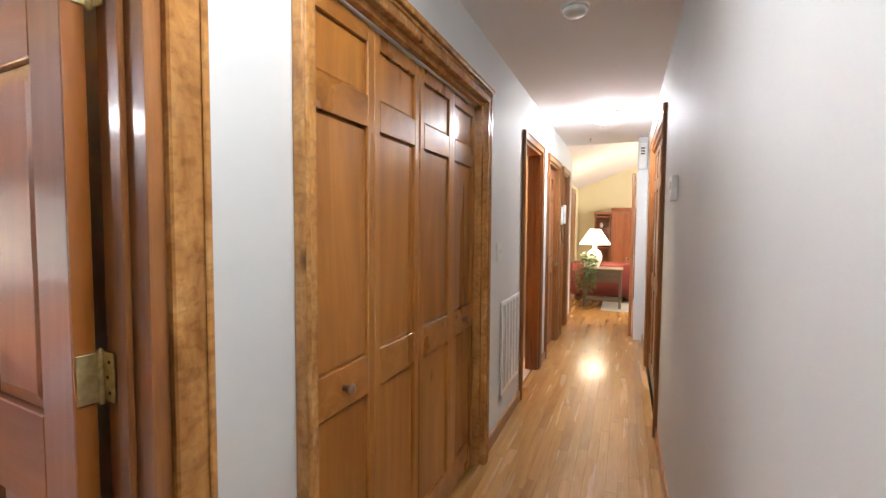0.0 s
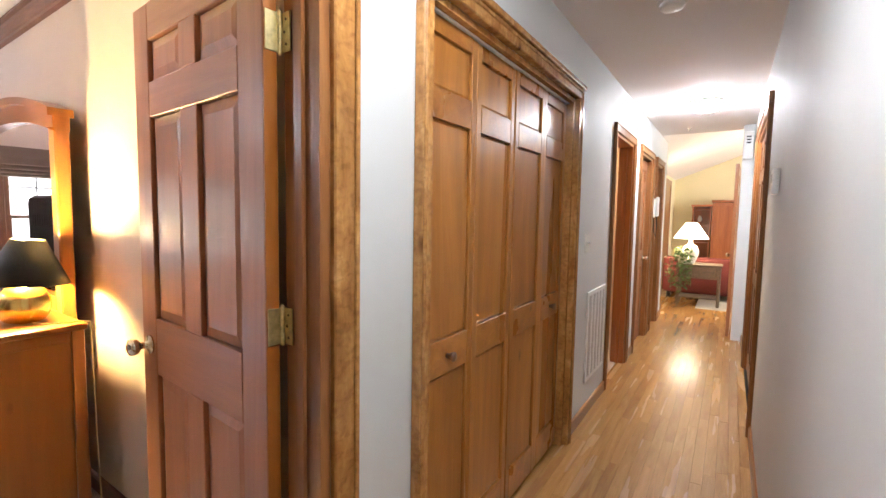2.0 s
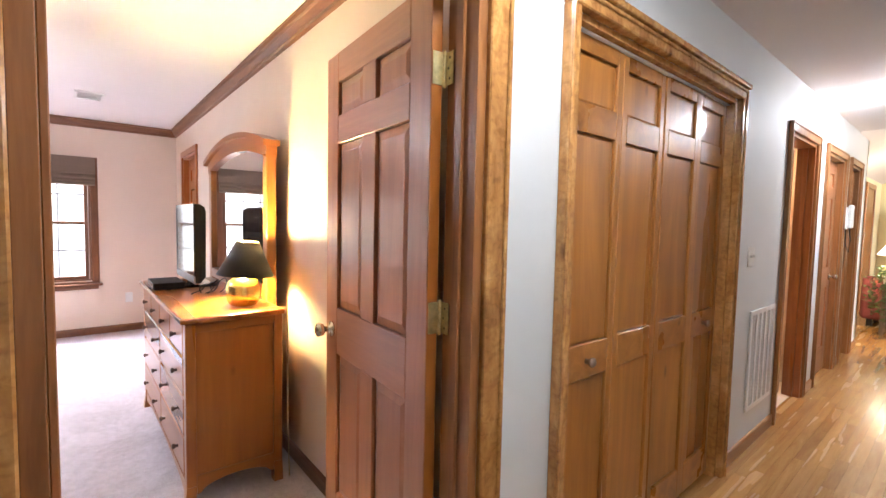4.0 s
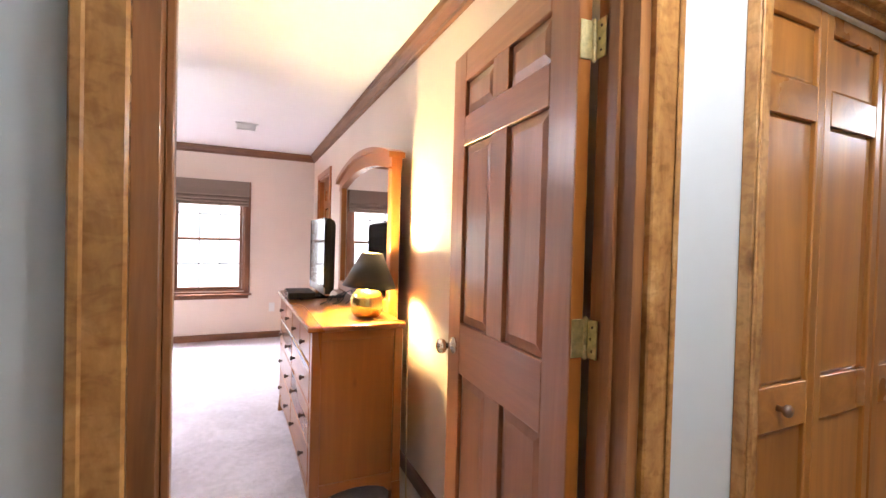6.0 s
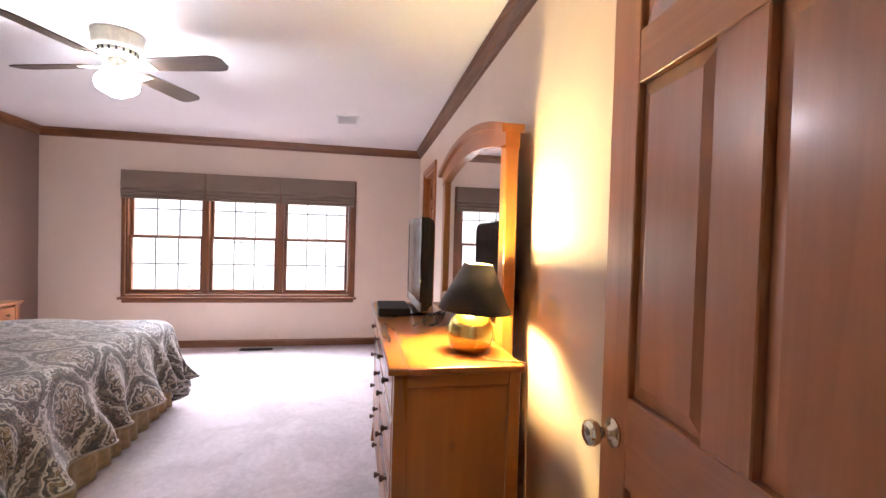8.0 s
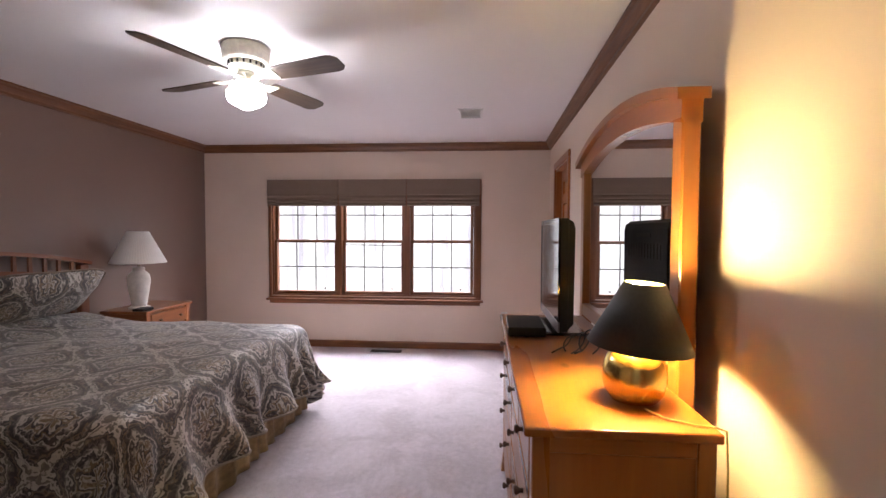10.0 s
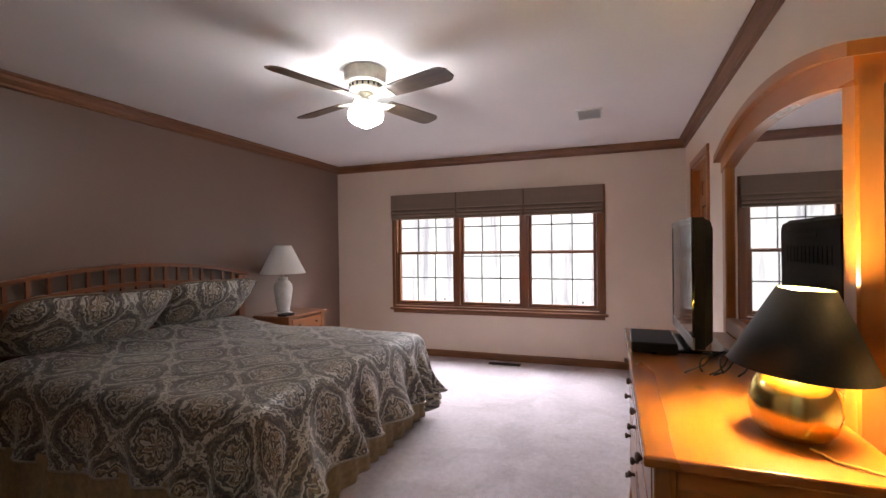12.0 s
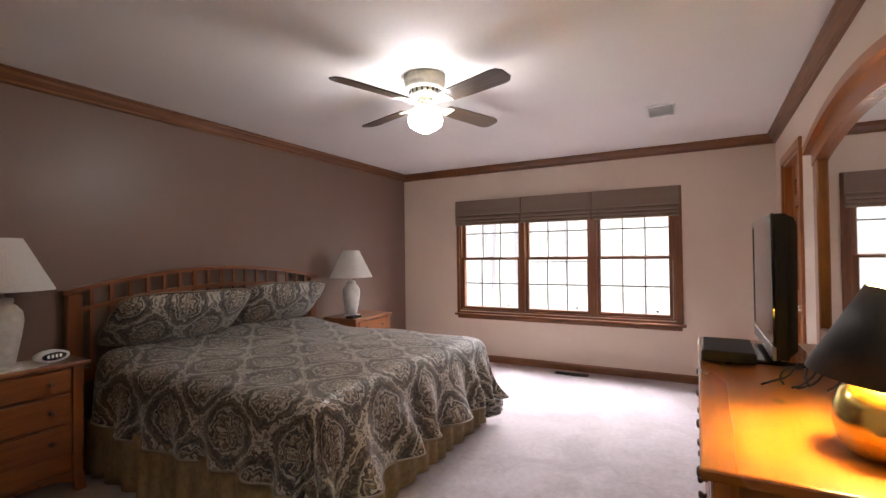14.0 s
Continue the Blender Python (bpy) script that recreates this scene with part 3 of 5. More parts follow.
# inner doorway on the dresser wall
th = thing("door_frame_8", "orange-brown pine casing of the inner doorway", "door frame", RW)
th["kind"] = "structure"
for s, e in ((DD[0] - 0.07, DD[0] - 0.005), (DD[1] + 0.005, DD[1] + 0.07)):
    part("casing", box((s, -0.02, 0), (e, 0, 2.05), 0.004), ORANGE["z"], th)
part("head_casing", box((DD[0] - 0.07, -0.021, 2.051), (DD[1] + 0.07, 0, 2.115), 0.004), ORANGE["x"], th)
for s, e in ((DD[0], DD[0] + 0.018), (DD[1] - 0.018, DD[1])):
    part("jamb", box((s, -0.004, 0), (e, 0.112, 2.04), 0.001), ORANGE["z"], th)
part("head_jamb", box((DD[0] + 0.018, -0.004, 2.027), (DD[1] - 0.018, 0.112, 2.045), 0.001), ORANGE["x"], th)
d8 = thing("door_4", "orange-brown knotty pine panel door, closed", "door", RW @ Matrix.Translation((DD[0] + 0.02, 0.05, 0.008)))
d8["kind"] = "structure"
six_panel_door(d8, DD[1] - DD[0] - 0.04, 2.015, 0.035, {"x": ORANGE["x"], "z": ORANGE["z"]})

# ---- bedroom door, open against the room ----
PIN = (-0.121, 0.926)
bd = thing("door_1", "red-brown six-panel pine door, standing open", "door", Matrix.Translation((*PIN, 0.012)) @ pose(0, 0, 0, 0, 0, 174.4))
bd["kind"] = "structure"
# local x runs from the hinge; the face seen from the hall is +y
leaf = six_panel_door(bd, 0.785, 2.02, 0.035, DOOR)
for ch in list(bd.children):
    ch.matrix_basis = Matrix.Translation((0.004, 0.006, 0)) @ ch.matrix_basis
part("hinge_edge", box((0.0020, 0.0065, 0.0), (0.0045, 0.0405, 2.018)), PINE["z"], bd, "pale orange hinge edge of the door")
for z in (0.20, 1.105, 1.80):
    hg = new("hinge")
    hg.parent = bd
    hg.matrix_basis = Matrix.Translation((0, 0, z - 0.012))
    tagged(hg, "aged brass butt hinge")
    part("hinge_pin", lathe([(0, -0.052), (0.004, -0.050), (0.0062, -0.046), (0.0062, -0.016), (0.0055, -0.015), (0.0062, -0.014), (0.0062, 0.014), (0.0055, 0.015), (0.0062, 0.016), (0.0062, 0.046), (0.004, 0.05), (0, 0.054)], 12), HINGE, hg, "", True)
    part("hinge_leaf", box((-0.0012, 0.004, -0.045), (0.0018, 0.038, 0.045), 0.001), HINGE, hg)
    part("hinge_leaf", box((-0.036, -0.007, -0.045), (0.0, -0.0035, 0.045), 0.001), HINGE, hg)
    for dz in (-0.028, 0.0, 0.028):
        part("screw", lathe([(0, 0.0), (0.0035, 0.0), (0.003, 0.0012), (0, 0.0014)], 10), KNOB, hg, "", False, Matrix.Translation((-0.021 + 0.006 * (dz == 0), -0.0035, dz)) @ pose(0, 0, 0, -90, 0, 0))

# ---- hall closet bifold doors ----
NL = 4
LW = (CL[1] - CL[0] - 0.036 - 0.012) / NL
for i in range(NL):
    y0 = CL[0] + 0.018 + 0.003 + i * (LW + 0.002)
    cd = thing("closet_door", "brown-stained pine bifold door with three raised panels", "closet door", Matrix.Translation((-0.062, y0, 0.022)) @ pose(0, 0, 0, 0, 0, 90 + (0.5 if i % 2 else -0.5)), "hall closet bifold doors")
    w, hh, t, st = LW, 2.0, 0.030, 0.041
    for x0, x1 in ((0, st), (w - st, w)):
        part("stile", box((x0, -t, 0), (x1, 0, hh), 0.004), CLOSET["z"], cd)
    rails = [(0, 0.15), (0.80, 0.925), (1.675, 1.775), (hh - 0.055, hh)]
    for z0, z1 in rails:
        part("rail", box((st, -t, z0), (w - st, 0, z1), 0.0012), CLOSET["y"], cd)
    for (a, b), (c, d) in zip(rails, rails[1:]):
        part("panel", raised_panel((st, b), (w - st, c), -t * 0.70, -t * 0.30, 0.012), CLOSET["z"], cd)
    if i in (0, 3):
        prof = [(0, 0), (0.010, 0), (0.008, 0.012), (0.016, 0.020), (0.018, 0.028), (0.014, 0.034), (0, 0.036)]
        part("knob", lathe(prof, 20), PEWTER, cd, "round pewter knob", True, Matrix.Translation((w / 2, -t, 0.862)) @ pose(0, 0, 0, 90, 0, 0))
rail = tagged(part("closet_track", box((-0.075, CL[0] + 0.02, 2.024), (-0.02, CL[1] - 0.02, 2.031), 0.002), PLASTIC), "pale metal track over the bifold doors", "door track")

# ---- other hall doors ----
d3 = thing("door_2", "brown six-panel pine door, closed", "door", Matrix.Translation((-0.045, D3[0] + 0.02, 0.01)) @ pose(0, 0, 0, 0, 0, 90))
d3["kind"] = "structure"
six_panel_door(d3, D3[1] - D3[0] - 0.04, 2.01, 0.035, DOOR)
d2 = thing("door_3", "orange-brown pine door standing open into the side room", "door", Matrix.Translation((-0.13, D2[1] - 0.03, 0.01)) @ pose(0, 0, 0, 0, 0, 182))
d2["kind"] = "structure"
six_panel_door(d2, 0.70, 2.01, 0.035, ORANGE)
de = thing("door_5", "brown pine door standing open at the hall end", "door", Matrix.Translation((0.845, 6.42, 0.01)) @ pose(0, 0, 0, 0, 0, 88))
de["kind"] = "structure"
six_panel_door(de, 0.74, 2.01, 0.035, DOOR)
LW2 = (RC[1] - RC[0] - 0.05) / 4
for i in range(4):
    cd = thing("closet_door", "dark brown pine bifold door, closed", "closet door", Matrix.Translation((HX + 0.045, RC[0] + 0.022 + i * (LW2 + 0.002), 0.02)) @ pose(0, 0, 0, 0, 0, 90), "linen closet bifold doors")
    for x0, x1 in ((0, 0.055), (LW2 - 0.055, LW2)):
        part("stile", box((x0, 0, 0), (x1, 0.03, 2.05), 0.004), WINDOW_WOOD["z"], cd)
    rails = [(0, 0.15), (0.80, 0.925), (1.675, 1.775), (1.995, 2.05)]
    for z0, z1 in rails:
        part("rail", box((0.055, 0, z0), (LW2 - 0.055, 0.03, z1), 0.003), WINDOW_WOOD["y"], cd)
    for (a, b), (c, d) in zip(rails, rails[1:]):
        part("panel", raised_panel((0.055, b), (LW2 - 0.055, c), 0.005, 0.025, 0.03), WINDOW_WOOD["z"], cd)

# ---- window ----
y0, y1, z0, z1 = WIN
win = thing("window_1", "triple double-hung window with dark pine frames and muntins", "window")
win["kind"] = "structure"
XF = XW + 0.02
for a, b in ((y0 - 0.037, y0), (y1, y1 + 0.07)):
    part("casing", box((XW, a, z0 - 0.01), (XF, b, z1 + 0.001), 0.004), WINDOW_WOOD["z"], win)
part("head_casing", box((XW, y0 - 0.037, z1 + 0.001), (XF + 0.001, y1 + 0.07, z1 + 0.07), 0.004), WINDOW_WOOD["y"], win)
part("window_sill", box((XW, y0 - 0.06, z0 - 0.060), (XW + 0.055, y1 + 0.095, z0 - 0.033), 0.006), WINDOW_WOOD["y"], win)
part("lower_casing", box((XW, y0 - 0.037, z0 - 0.033), (XW + 0.019, y1 + 0.07, z0 - 0.0105), 0.003), WINDOW_WOOD["y"], win)
part("apron", box((XW, y0 - 0.03, z0 - 0.100), (XW + 0.016, y1 + 0.06, z0 - 0.061), 0.004), WINDOW_WOOD["y"], win)
for a, b in ((y0, y0 + 0.02), (y1 - 0.02, y1)):
    part("jamb", box((XW - 0.158, a, z0), (XW - 0.002, b, z1)), WINDOW_WOOD["z"], win)
part("head_jamb", box((XW - 0.158, y0 + 0.02, z1 - 0.02), (XW - 0.002, y1 - 0.02, z1)), WINDOW_WOOD["y"], win)
part("sub_sill", box((XW - 0.158, y0 + 0.02, z0 - 0.002), (XW - 0.002, y1 - 0.02, z0 + 0.015)), WINDOW_WOOD["y"], win)
MULL = [(-1.285, -1.222), (-0.470, -0.398)]
for a, b in MULL:
    part("mullion", box((XW - 0.14, a, z0 + 0.015), (XF - 0.004, b, z1 - 0.02), 0.004), WINDOW_WOOD["z"], win)
UNITS = [(y0 + 0.02, MULL[0][0]), (MULL[0][1], MULL[1][0]), (MULL[1][1], y1 - 0.02)]
MEET = 1.275


def sash(parent, a, b, lo, hi, x0, x1):
    sh = new("sash")
    sh.parent = parent
    w = 0.034
    part("stile", box((x0, a, lo), (x1, a + w, hi), 0.003), WINDOW_WOOD["z"], sh)
    part("stile", box((x0, b - w, lo), (x1, b, hi), 0.003), WINDOW_WOOD["z"], sh)
    part("rail", box((x0, a + w, lo), (x1, b - w, lo + 0.036), 0.003), WINDOW_WOOD["y"], sh)
    part("rail", box((x0, a + w, hi - 0.030), (x1, b - w, hi), 0.003), WINDOW_WOOD["y"], sh)
    ga, gb, gl0, gh = a + w, b - w, lo + 0.036, hi - 0.030
    xm = (x0 + x1) / 2
    for k in (1, 2):
        c = ga + (gb - ga) * k / 3
        part("muntin", box((xm - 0.006, c - 0.0055, gl0), (xm + 0.006, c + 0.0055, gh)), DARKMUNTIN, sh)
    c = (gl0 + gh) / 2
    part("muntin", box((xm - 0.0065, ga, c - 0.0065), (xm + 0.0065, gb, c + 0.0065)), DARKMUNTIN, sh)
    pane = part("pane", box((xm - 0.010, ga, gl0), (xm - 0.007, gb, gh)), GLASS, sh, "clear window glass")
    pane.visible_shadow = False


DARKMUNTIN = plain("grey_brown_muntin", (0.05, 0.042, 0.038), 0.5)
for k, (a, b) in enumerate(UNITS):
    sash(win, a + 0.002, b - 0.002, z0 + 0.016, MEET + 0.016, XW - 0.055, XW - 0.020)
    sash(win, a + 0.002, b - 0.002, MEET - 0.014, z1 - 0.021, XW - 0.095, XW - 0.060)
    cy = (a + b) / 2
    part("sash_lock", box((XW - 0.058, cy - 0.03, MEET + 0.016), (XW - 0.028, cy + 0.03, MEET + 0.026), 0.004), BRASS, win, "small brass sash lock")
    part("sash_lift", lathe([(0, 0), (0.011, 0), (0.012, 0.006), (0.008, 0.012), (0, 0.013)], 12), KNOB, win, "small dark sash lift", True, Matrix.Translation((XW - 0.020, b - 0.15, z0 + 0.085)) @ pose(0, 0, 0, 0, 90, 0))
part("screen_rail", box((XW - 0.052, UNITS[1][0] + 0.036, MEET - 0.046), (XW - 0.044, UNITS[1][1] - 0.036, MEET - 0.036)), DARKMUNTIN, win, "thin dark insect screen rail")

# roman shades, drawn up
for k, (a, b) in enumerate([(y0 - 0.032, -1.256), (-1.246, -0.440), (-0.430, y1 + 0.050)]):
    rs = thing("roman_shade", "taupe woven roman shade, drawn up", "window shade", None, "roman shades")
    lip = XF + 0.004
    prof = [(lip, 2.012), (lip + 0.026, 2.012), (lip + 0.030, 1.90), (lip + 0.037, 1.835), (lip + 0.033, 1.822), (lip, 1.84)]
    part("valance", prism(prof, "y", a, b), ROMAN, rs)
    for f, (zt, out) in enumerate(((1.822, 0.044), (1.784, 0.046), (1.748, 0.042))):
        prof = [(lip + 0.003, zt + 0.004), (lip + 0.016, zt), (lip + out - 0.006, zt - 0.022), (lip + out, zt - 0.036), (lip + out - 0.004, zt - 0.047), (lip + out - 0.016, zt - 0.050), (lip + 0.005, zt - 0.036)]
        part("fold", prism(prof, "y", a + 0.003 + 0.002 * f, b - 0.003 - 0.002 * f), ROMAN, rs)

bm = bmesh.new()
bmesh.ops.create_grid(bm, x_segments=1, y_segments=1, size=0.5, matrix=Matrix.Translation((-16, -0.8, 3.5)) @ pose(0, 0, 0, 0, 90, 0) @ Matrix.Diagonal((16, 44, 1, 1)))
structure("backdrop", bm, backdrop_mat(), "bright overcast daylight over pale woods", "backdrop")
structure("ground", box((-60, -40, -1.7), (XW - 0.17, 40, -1.6)), plain("leaf_litter", (0.20, 0.17, 0.13), 0.95, 0, 0.3, 3), "pale leaf-covered ground", "ground")

# ---- dresser ----
def drawer(parent, x0, x1, z0, z1, yf, knobs, woods):
    d = new("drawer")
    d.parent = parent
    part("drawer_front", box((x0 + 0.003, yf - 0.006, z0 + 0.003), (x1 - 0.003, yf + 0.016, z1 - 0.003), 0.005), woods["x"], d)
    for kx in knobs:
        part("knob", lathe([(0, 0), (0.008, 0), (0.0065, 0.010), (0.013, 0.017), (0.014, 0.022), (0.010, 0.027), (0, 0.028)], 18), KNOB, d, "small dark round knob", True, Matrix.Translation((kx, yf - 0.006, (z0 + z1) / 2)) @ pose(0, 0, 0, 90, 0, 0))


def leg_bm(x0, x1, y0_, y1_, z, dx, dy):
    """A bracket foot that flares outwards."""
    bm_ = bmesh.new()
    a = [bm_.verts.new((x, y, z)) for x, y in ((x0, y0_), (x1, y0_), (x1, y1_), (x0, y1_))]
    b = [bm_.verts.new((x + dx, y + dy, 0.0)) for x, y in ((x0, y0_), (x1, y0_), (x1, y1_), (x0, y1_))]
    bm_.faces.new(a)
    bm_.faces.new(b[::-1])
    for i in range(4):
        bm_.faces.new((a[i], b[i], b[(i + 1) % 4], a[(i + 1) % 4]))
    bmesh.ops.recalc_face_normals(bm_, faces=bm_.faces)
    return bm_


def arched_apron(a0, a1, z0, z1, rise, n=14):
    pts = [(a0, z1), (a0, z0)]
    for i in range(n + 1):
        f = i / n
        pts.append((a0 + (a1 - a0) * (0.04 + 0.92 * f), z0 + rise * math.sin(math.pi * f) ** 0.5))
    pts += [(a1, z0), (a1, z1)]
    return pts


def chest(name, label, category, w, d, h, rows, woods, m, group=""):
    """A chest of drawers; local origin at its near end's front, x to -w, y back."""
    c = thing(name, label, category, m, group)
    part("top", box((-w, 0, h - 0.026), (0, d, h), 0.006, None, 2), woods["x"], c)
    i, o = 0.028, 0.022
    z = h - 0.026
    post = 0.05
    for x0, x1, sx in ((-w + i, -w + i + post, -1), (-i - post, -i, 1)):
        for y0_, y1_, sy in ((o, o + 0.045, -1), (d - 0.045 - 0.004, d - 0.004, 0)):
            part("post", box((x0, y0_, 0.10), (x1, y1_, z), 0.003), woods["z"], c)
            part("leg", leg_bm(x0, x1, y0_, y1_, 0.10, 0.012 * sx, 0.010 * sy), woods["z"], c)
    for x0, x1 in ((-w + i + 0.012, -w + i + 0.024), (-i - 0.024, -i - 0.012)):
        part("side_panel", box((x0, o + 0.045, 0.14), (x1, d - 0.049, z), 0.0), woods["z"], c)
    for x0, x1 in ((-w + i + 0.002, -w + i + 0.026), (-i - 0.026, -i - 0.002)):
        part("side_rail", box((x0, o + 0.045, z - 0.05), (x1, d - 0.049, z), 0.002), woods["y"], c)
        bm_ = prism([(p[0], p[1]) for p in arched_apron(o + 0.045, d - 0.049, 0.06, 0.15, 0.05)], "x", x0, x1)
        part("side_apron", bm_, woods["y"], c)
    part("front_apron", prism(arched_apron(-w + i + post, -i - post, 0.055, 0.115, 0.04), "y", o + 0.004, o + 0.024), woods["x"], c)
    part("back_panel", box((-w + i + 0.03, d - 0.016, 0.1), (-i - 0.03, d - 0.006, z)), woods["x"], c)
    part("carcass", box((-w + i + 0.03, o + 0.022, 0.11), (-i - 0.03, d - 0.02, z - 0.002)), woods["x"], c)
    fa, fb = -w + i + post, -i - post
    zz = z - 0.012
    for heights, cols, kn in rows:
        z1_, z0_ = zz, zz - heights
        cw = (fb - fa) / cols
        for k in range(cols):
            x0, x1 = fa + k * cw, fa + (k + 1) * cw
            xs = [(x0 + x1) / 2] if kn == 1 else [x0 + cw * 0.22, x1 - cw * 0.22]
            drawer(c, x0 + 0.003, x1 - 0.003, z0_, z1_, o + 0.004, xs, woods)
        zz = z0_ - 0.008
    return c


chest("dresser", "honey pine dresser with many small-knobbed drawers, against the wall", "dresser", 1.56, 0.475, 0.912,
      [(0.155, 4, 1), (0.185, 2, 2), (0.185, 2, 2), (0.185, 2, 2)], PINE, Matrix.Translation((-1.43, 0.507, 0)) @ pose(0, 0, 0, 0, 0, -0.8))

# ---- mirror over the dresser ----
MC, MH, MY = -2.37, 0.68, 0.992
mir = thing("dresser_mirror", "arched mirror in a honey pine frame behind the dresser", "mirror", Matrix.Translation((MC, MY, 0.0)) @ pose(0, 0, 0, 0, 0, -0.9))
ZS, ZA = 1.745, 1.885


def arch(x, half, zs, za):
    """Height of a shallow arc through (-half, zs), (0, za), (half, zs)."""
    s = za - zs
    r = (half * half + s * s) / (2 * s)
    return za - r + math.sqrt(max(r * r - x * x, 0))


for x0, x1 in ((-MH, -MH + 0.072), (MH - 0.072, MH)):
    part("stile", box((x0, 0.0, 0.0 + 0.55), (x1, 0.055, ZS + 0.02), 0.006), PINE["z"], mir)
NS = 22
xs = [-MH - 0.0 + 2 * MH * i / NS for i in range(NS + 1)]
up = [(x, arch(x, MH, ZS + 0.045, ZA)) for x in xs]
lo_ = [(x, arch(x, MH, ZS - 0.030, ZA - 0.083)) for x in xs]
part("arched_rail", prism(up + lo_[::-1], "y", -0.004, 0.057), PINE["x"], mir)
xs = [-MH - 0.035 + 2 * (MH + 0.035) * i / NS for i in range(NS + 1)]
up = [(x, arch(x, MH + 0.035, ZS + 0.062, ZA + 0.032)) for x in xs]
lo_ = [(x, z - 0.034) for x, z in up]
part("cornice", prism(up + lo_[::-1], "y", -0.030, 0.062), PINE["x"], mir)
part("bottom_rail", box((-MH + 0.072, 0.0, 0.915), (MH - 0.072, 0.05, 0.985), 0.005), PINE["x"], mir)
xs = [-MH + 0.067 + 2 * (MH - 0.067) * i / NS for i in range(NS + 1)]
gl_pts = [(x, arch(x, MH, ZS - 0.025, ZA - 0.078)) for x in xs] + [(MH - 0.067, 0.98), (-MH + 0.067, 0.98)]
part("mirror_glass", prism(gl_pts, "y", 0.022, 0.030), MIRROR, mir, "clear mirror glass")
part("backing", prism([(x, z) for x, z in gl_pts], "y", 0.034, 0.044), DARK, mir)

# ---- on the dresser ----
def shade_bm(r0, r1, z0, z1, t=0.003, n=48, pleat=0.0):
    bm_ = bmesh.new()
    rows_ = []
    for r_in, (ra, rb) in ((0, (r0, r1)), (1, (r0 - t, r1 - t))):
        for k in range(2):
            r, z = (ra, z0) if k == 0 else (rb, z1)
            rows_.append([bm_.verts.new(((r + pleat * (i % 2)) * math.cos(2 * math.pi * i / n), (r + pleat * (i % 2)) * math.sin(2 * math.pi * i / n), z)) for i in range(n)])
    a, b, c, d = rows_
    for i in range(n):
        j = (i + 1) % n
        bm_.faces.new((a[i], a[j], b[j], b[i]))
        bm_.faces.new((c[j], c[i], d[i], d[j]))
        bm_.faces.new((a[j], a[i], c[i], c[j]))
        bm_.faces.new((b[i], b[j], d[j], d[i]))
    return bm_


lm = thing("table_lamp", "round gold-leaf table lamp with a black cone shade, lit", "table lamp", Matrix.Translation((-1.638, 0.840, 0.912)))
prof = [(0, 0), (0.046, 0.0), (0.064, 0.007), (0.080, 0.030), (0.0875, 0.064), (0.086, 0.098), (0.074, 0.130), (0.046, 0.152), (0.016, 0.158), (0, 0.158)]
part("base", lathe(prof, 48), GOLD, lm, "round hammered gold base", True)
part("neck", lathe([(0, 0.158), (0.010, 0.158), (0.009, 0.185), (0.015, 0.194), (0.014, 0.215), (0, 0.215)], 20), BRASS, lm, "", True)
sh = part("shade", shade_bm(0.142, 0.055, 0.163, 0.342), SHADE_BLACK, lm, "black cone shade", True, pose(0, 0, 0, -3.5, 2, 0))
part("lining", shade_bm(0.1385, 0.0515, 0.164, 0.341, 0.001), SHADE_GOLD, sh, "gold lining", True)
part("bulb", lathe([(0, 0.341), (0.018, 0.337), (0.029, 0.322), (0.032, 0.300), (0.028, 0.271), (0.018, 0.239), (0.013, 0.216), (0, 0.215)], 20), BULB, lm, "", True)
part("finial_bar", box((-0.053, -0.0015, 0.255), (0.053, 0.0015, 0.2585)), BRASS, lm)
cord = [(0.09, 0.0, 0.010), (0.13, 0.03, 0.004), (0.17, 0.09, 0.004), (0.188, 0.135, 0.006), (0.192, 0.156, 0.0), (0.194, 0.160, -0.10), (0.19, 0.165, -0.5), (0.20, 0.17, -0.905)]
part("cord", tube([Vector(p) for p in cord], 0.0028, 6), TAN_CORD, lm)

tv = thing("television", "flat television with a gloss black frame, switched off, on the dresser", "television", Matrix.Translation((-2.635, 0.755, 0.912)) @ pose(0, 0, 0, 0, 0, -1))
W2 = 0.305
part("stand_base", box((-0.20, -0.07, 0.0), (0.20, 0.15, 0.016), 0.007, None, 2), GLOSSBLACK, tv)
part("stand_neck", box((-0.06, 0.02, 0.016), (0.06, 0.05, 0.09), 0.006), BLACK, tv)
part("case", box((-W2, 0.004, 0.040), (W2, 0.042, 0.545), 0.005, None, 2), BLACK, tv)
part("screen", box((-W2 + 0.022, -0.0015, 0.085), (W2 - 0.022, 0.006, 0.522)), SCREEN, tv, "dark grey glossy screen")
for n_, x0, x1, z0, z1 in (("bezel_bottom", -W2, W2, 0.038, 0.085), ("bezel_top", -W2, W2, 0.522, 0.547), ("bezel_side", -W2, -W2 + 0.022, 0.085, 0.522), ("bezel_side", W2 - 0.022, W2, 0.085, 0.522)):
    part(n_, box((x0, -0.004, z0), (x1, 0.0055, z1), 0.002), SILVER if n_ == "bezel_bottom" else GLOSSBLACK, tv, "silver-grey lower bezel" if n_ == "bezel_bottom" else "")
part("back_shell", prism([(0.042, 0.050), (0.066, 0.075), (0.070, 0.500), (0.062, 0.528), (0.042, 0.540)], "x", -W2 + 0.008, W2 - 0.008), BLACK, tv, "matte black back shell")
part("handle_recess", box((-0.10, 0.0685, 0.462), (0.10, 0.0712, 0.480), 0.001), DARK, tv)
for k in range(12):
    part("vent_slot", box((-0.22 + 0.04 * k, 0.0692, 0.36), (-0.212 + 0.04 * k, 0.0712, 0.43)), DARK, tv)
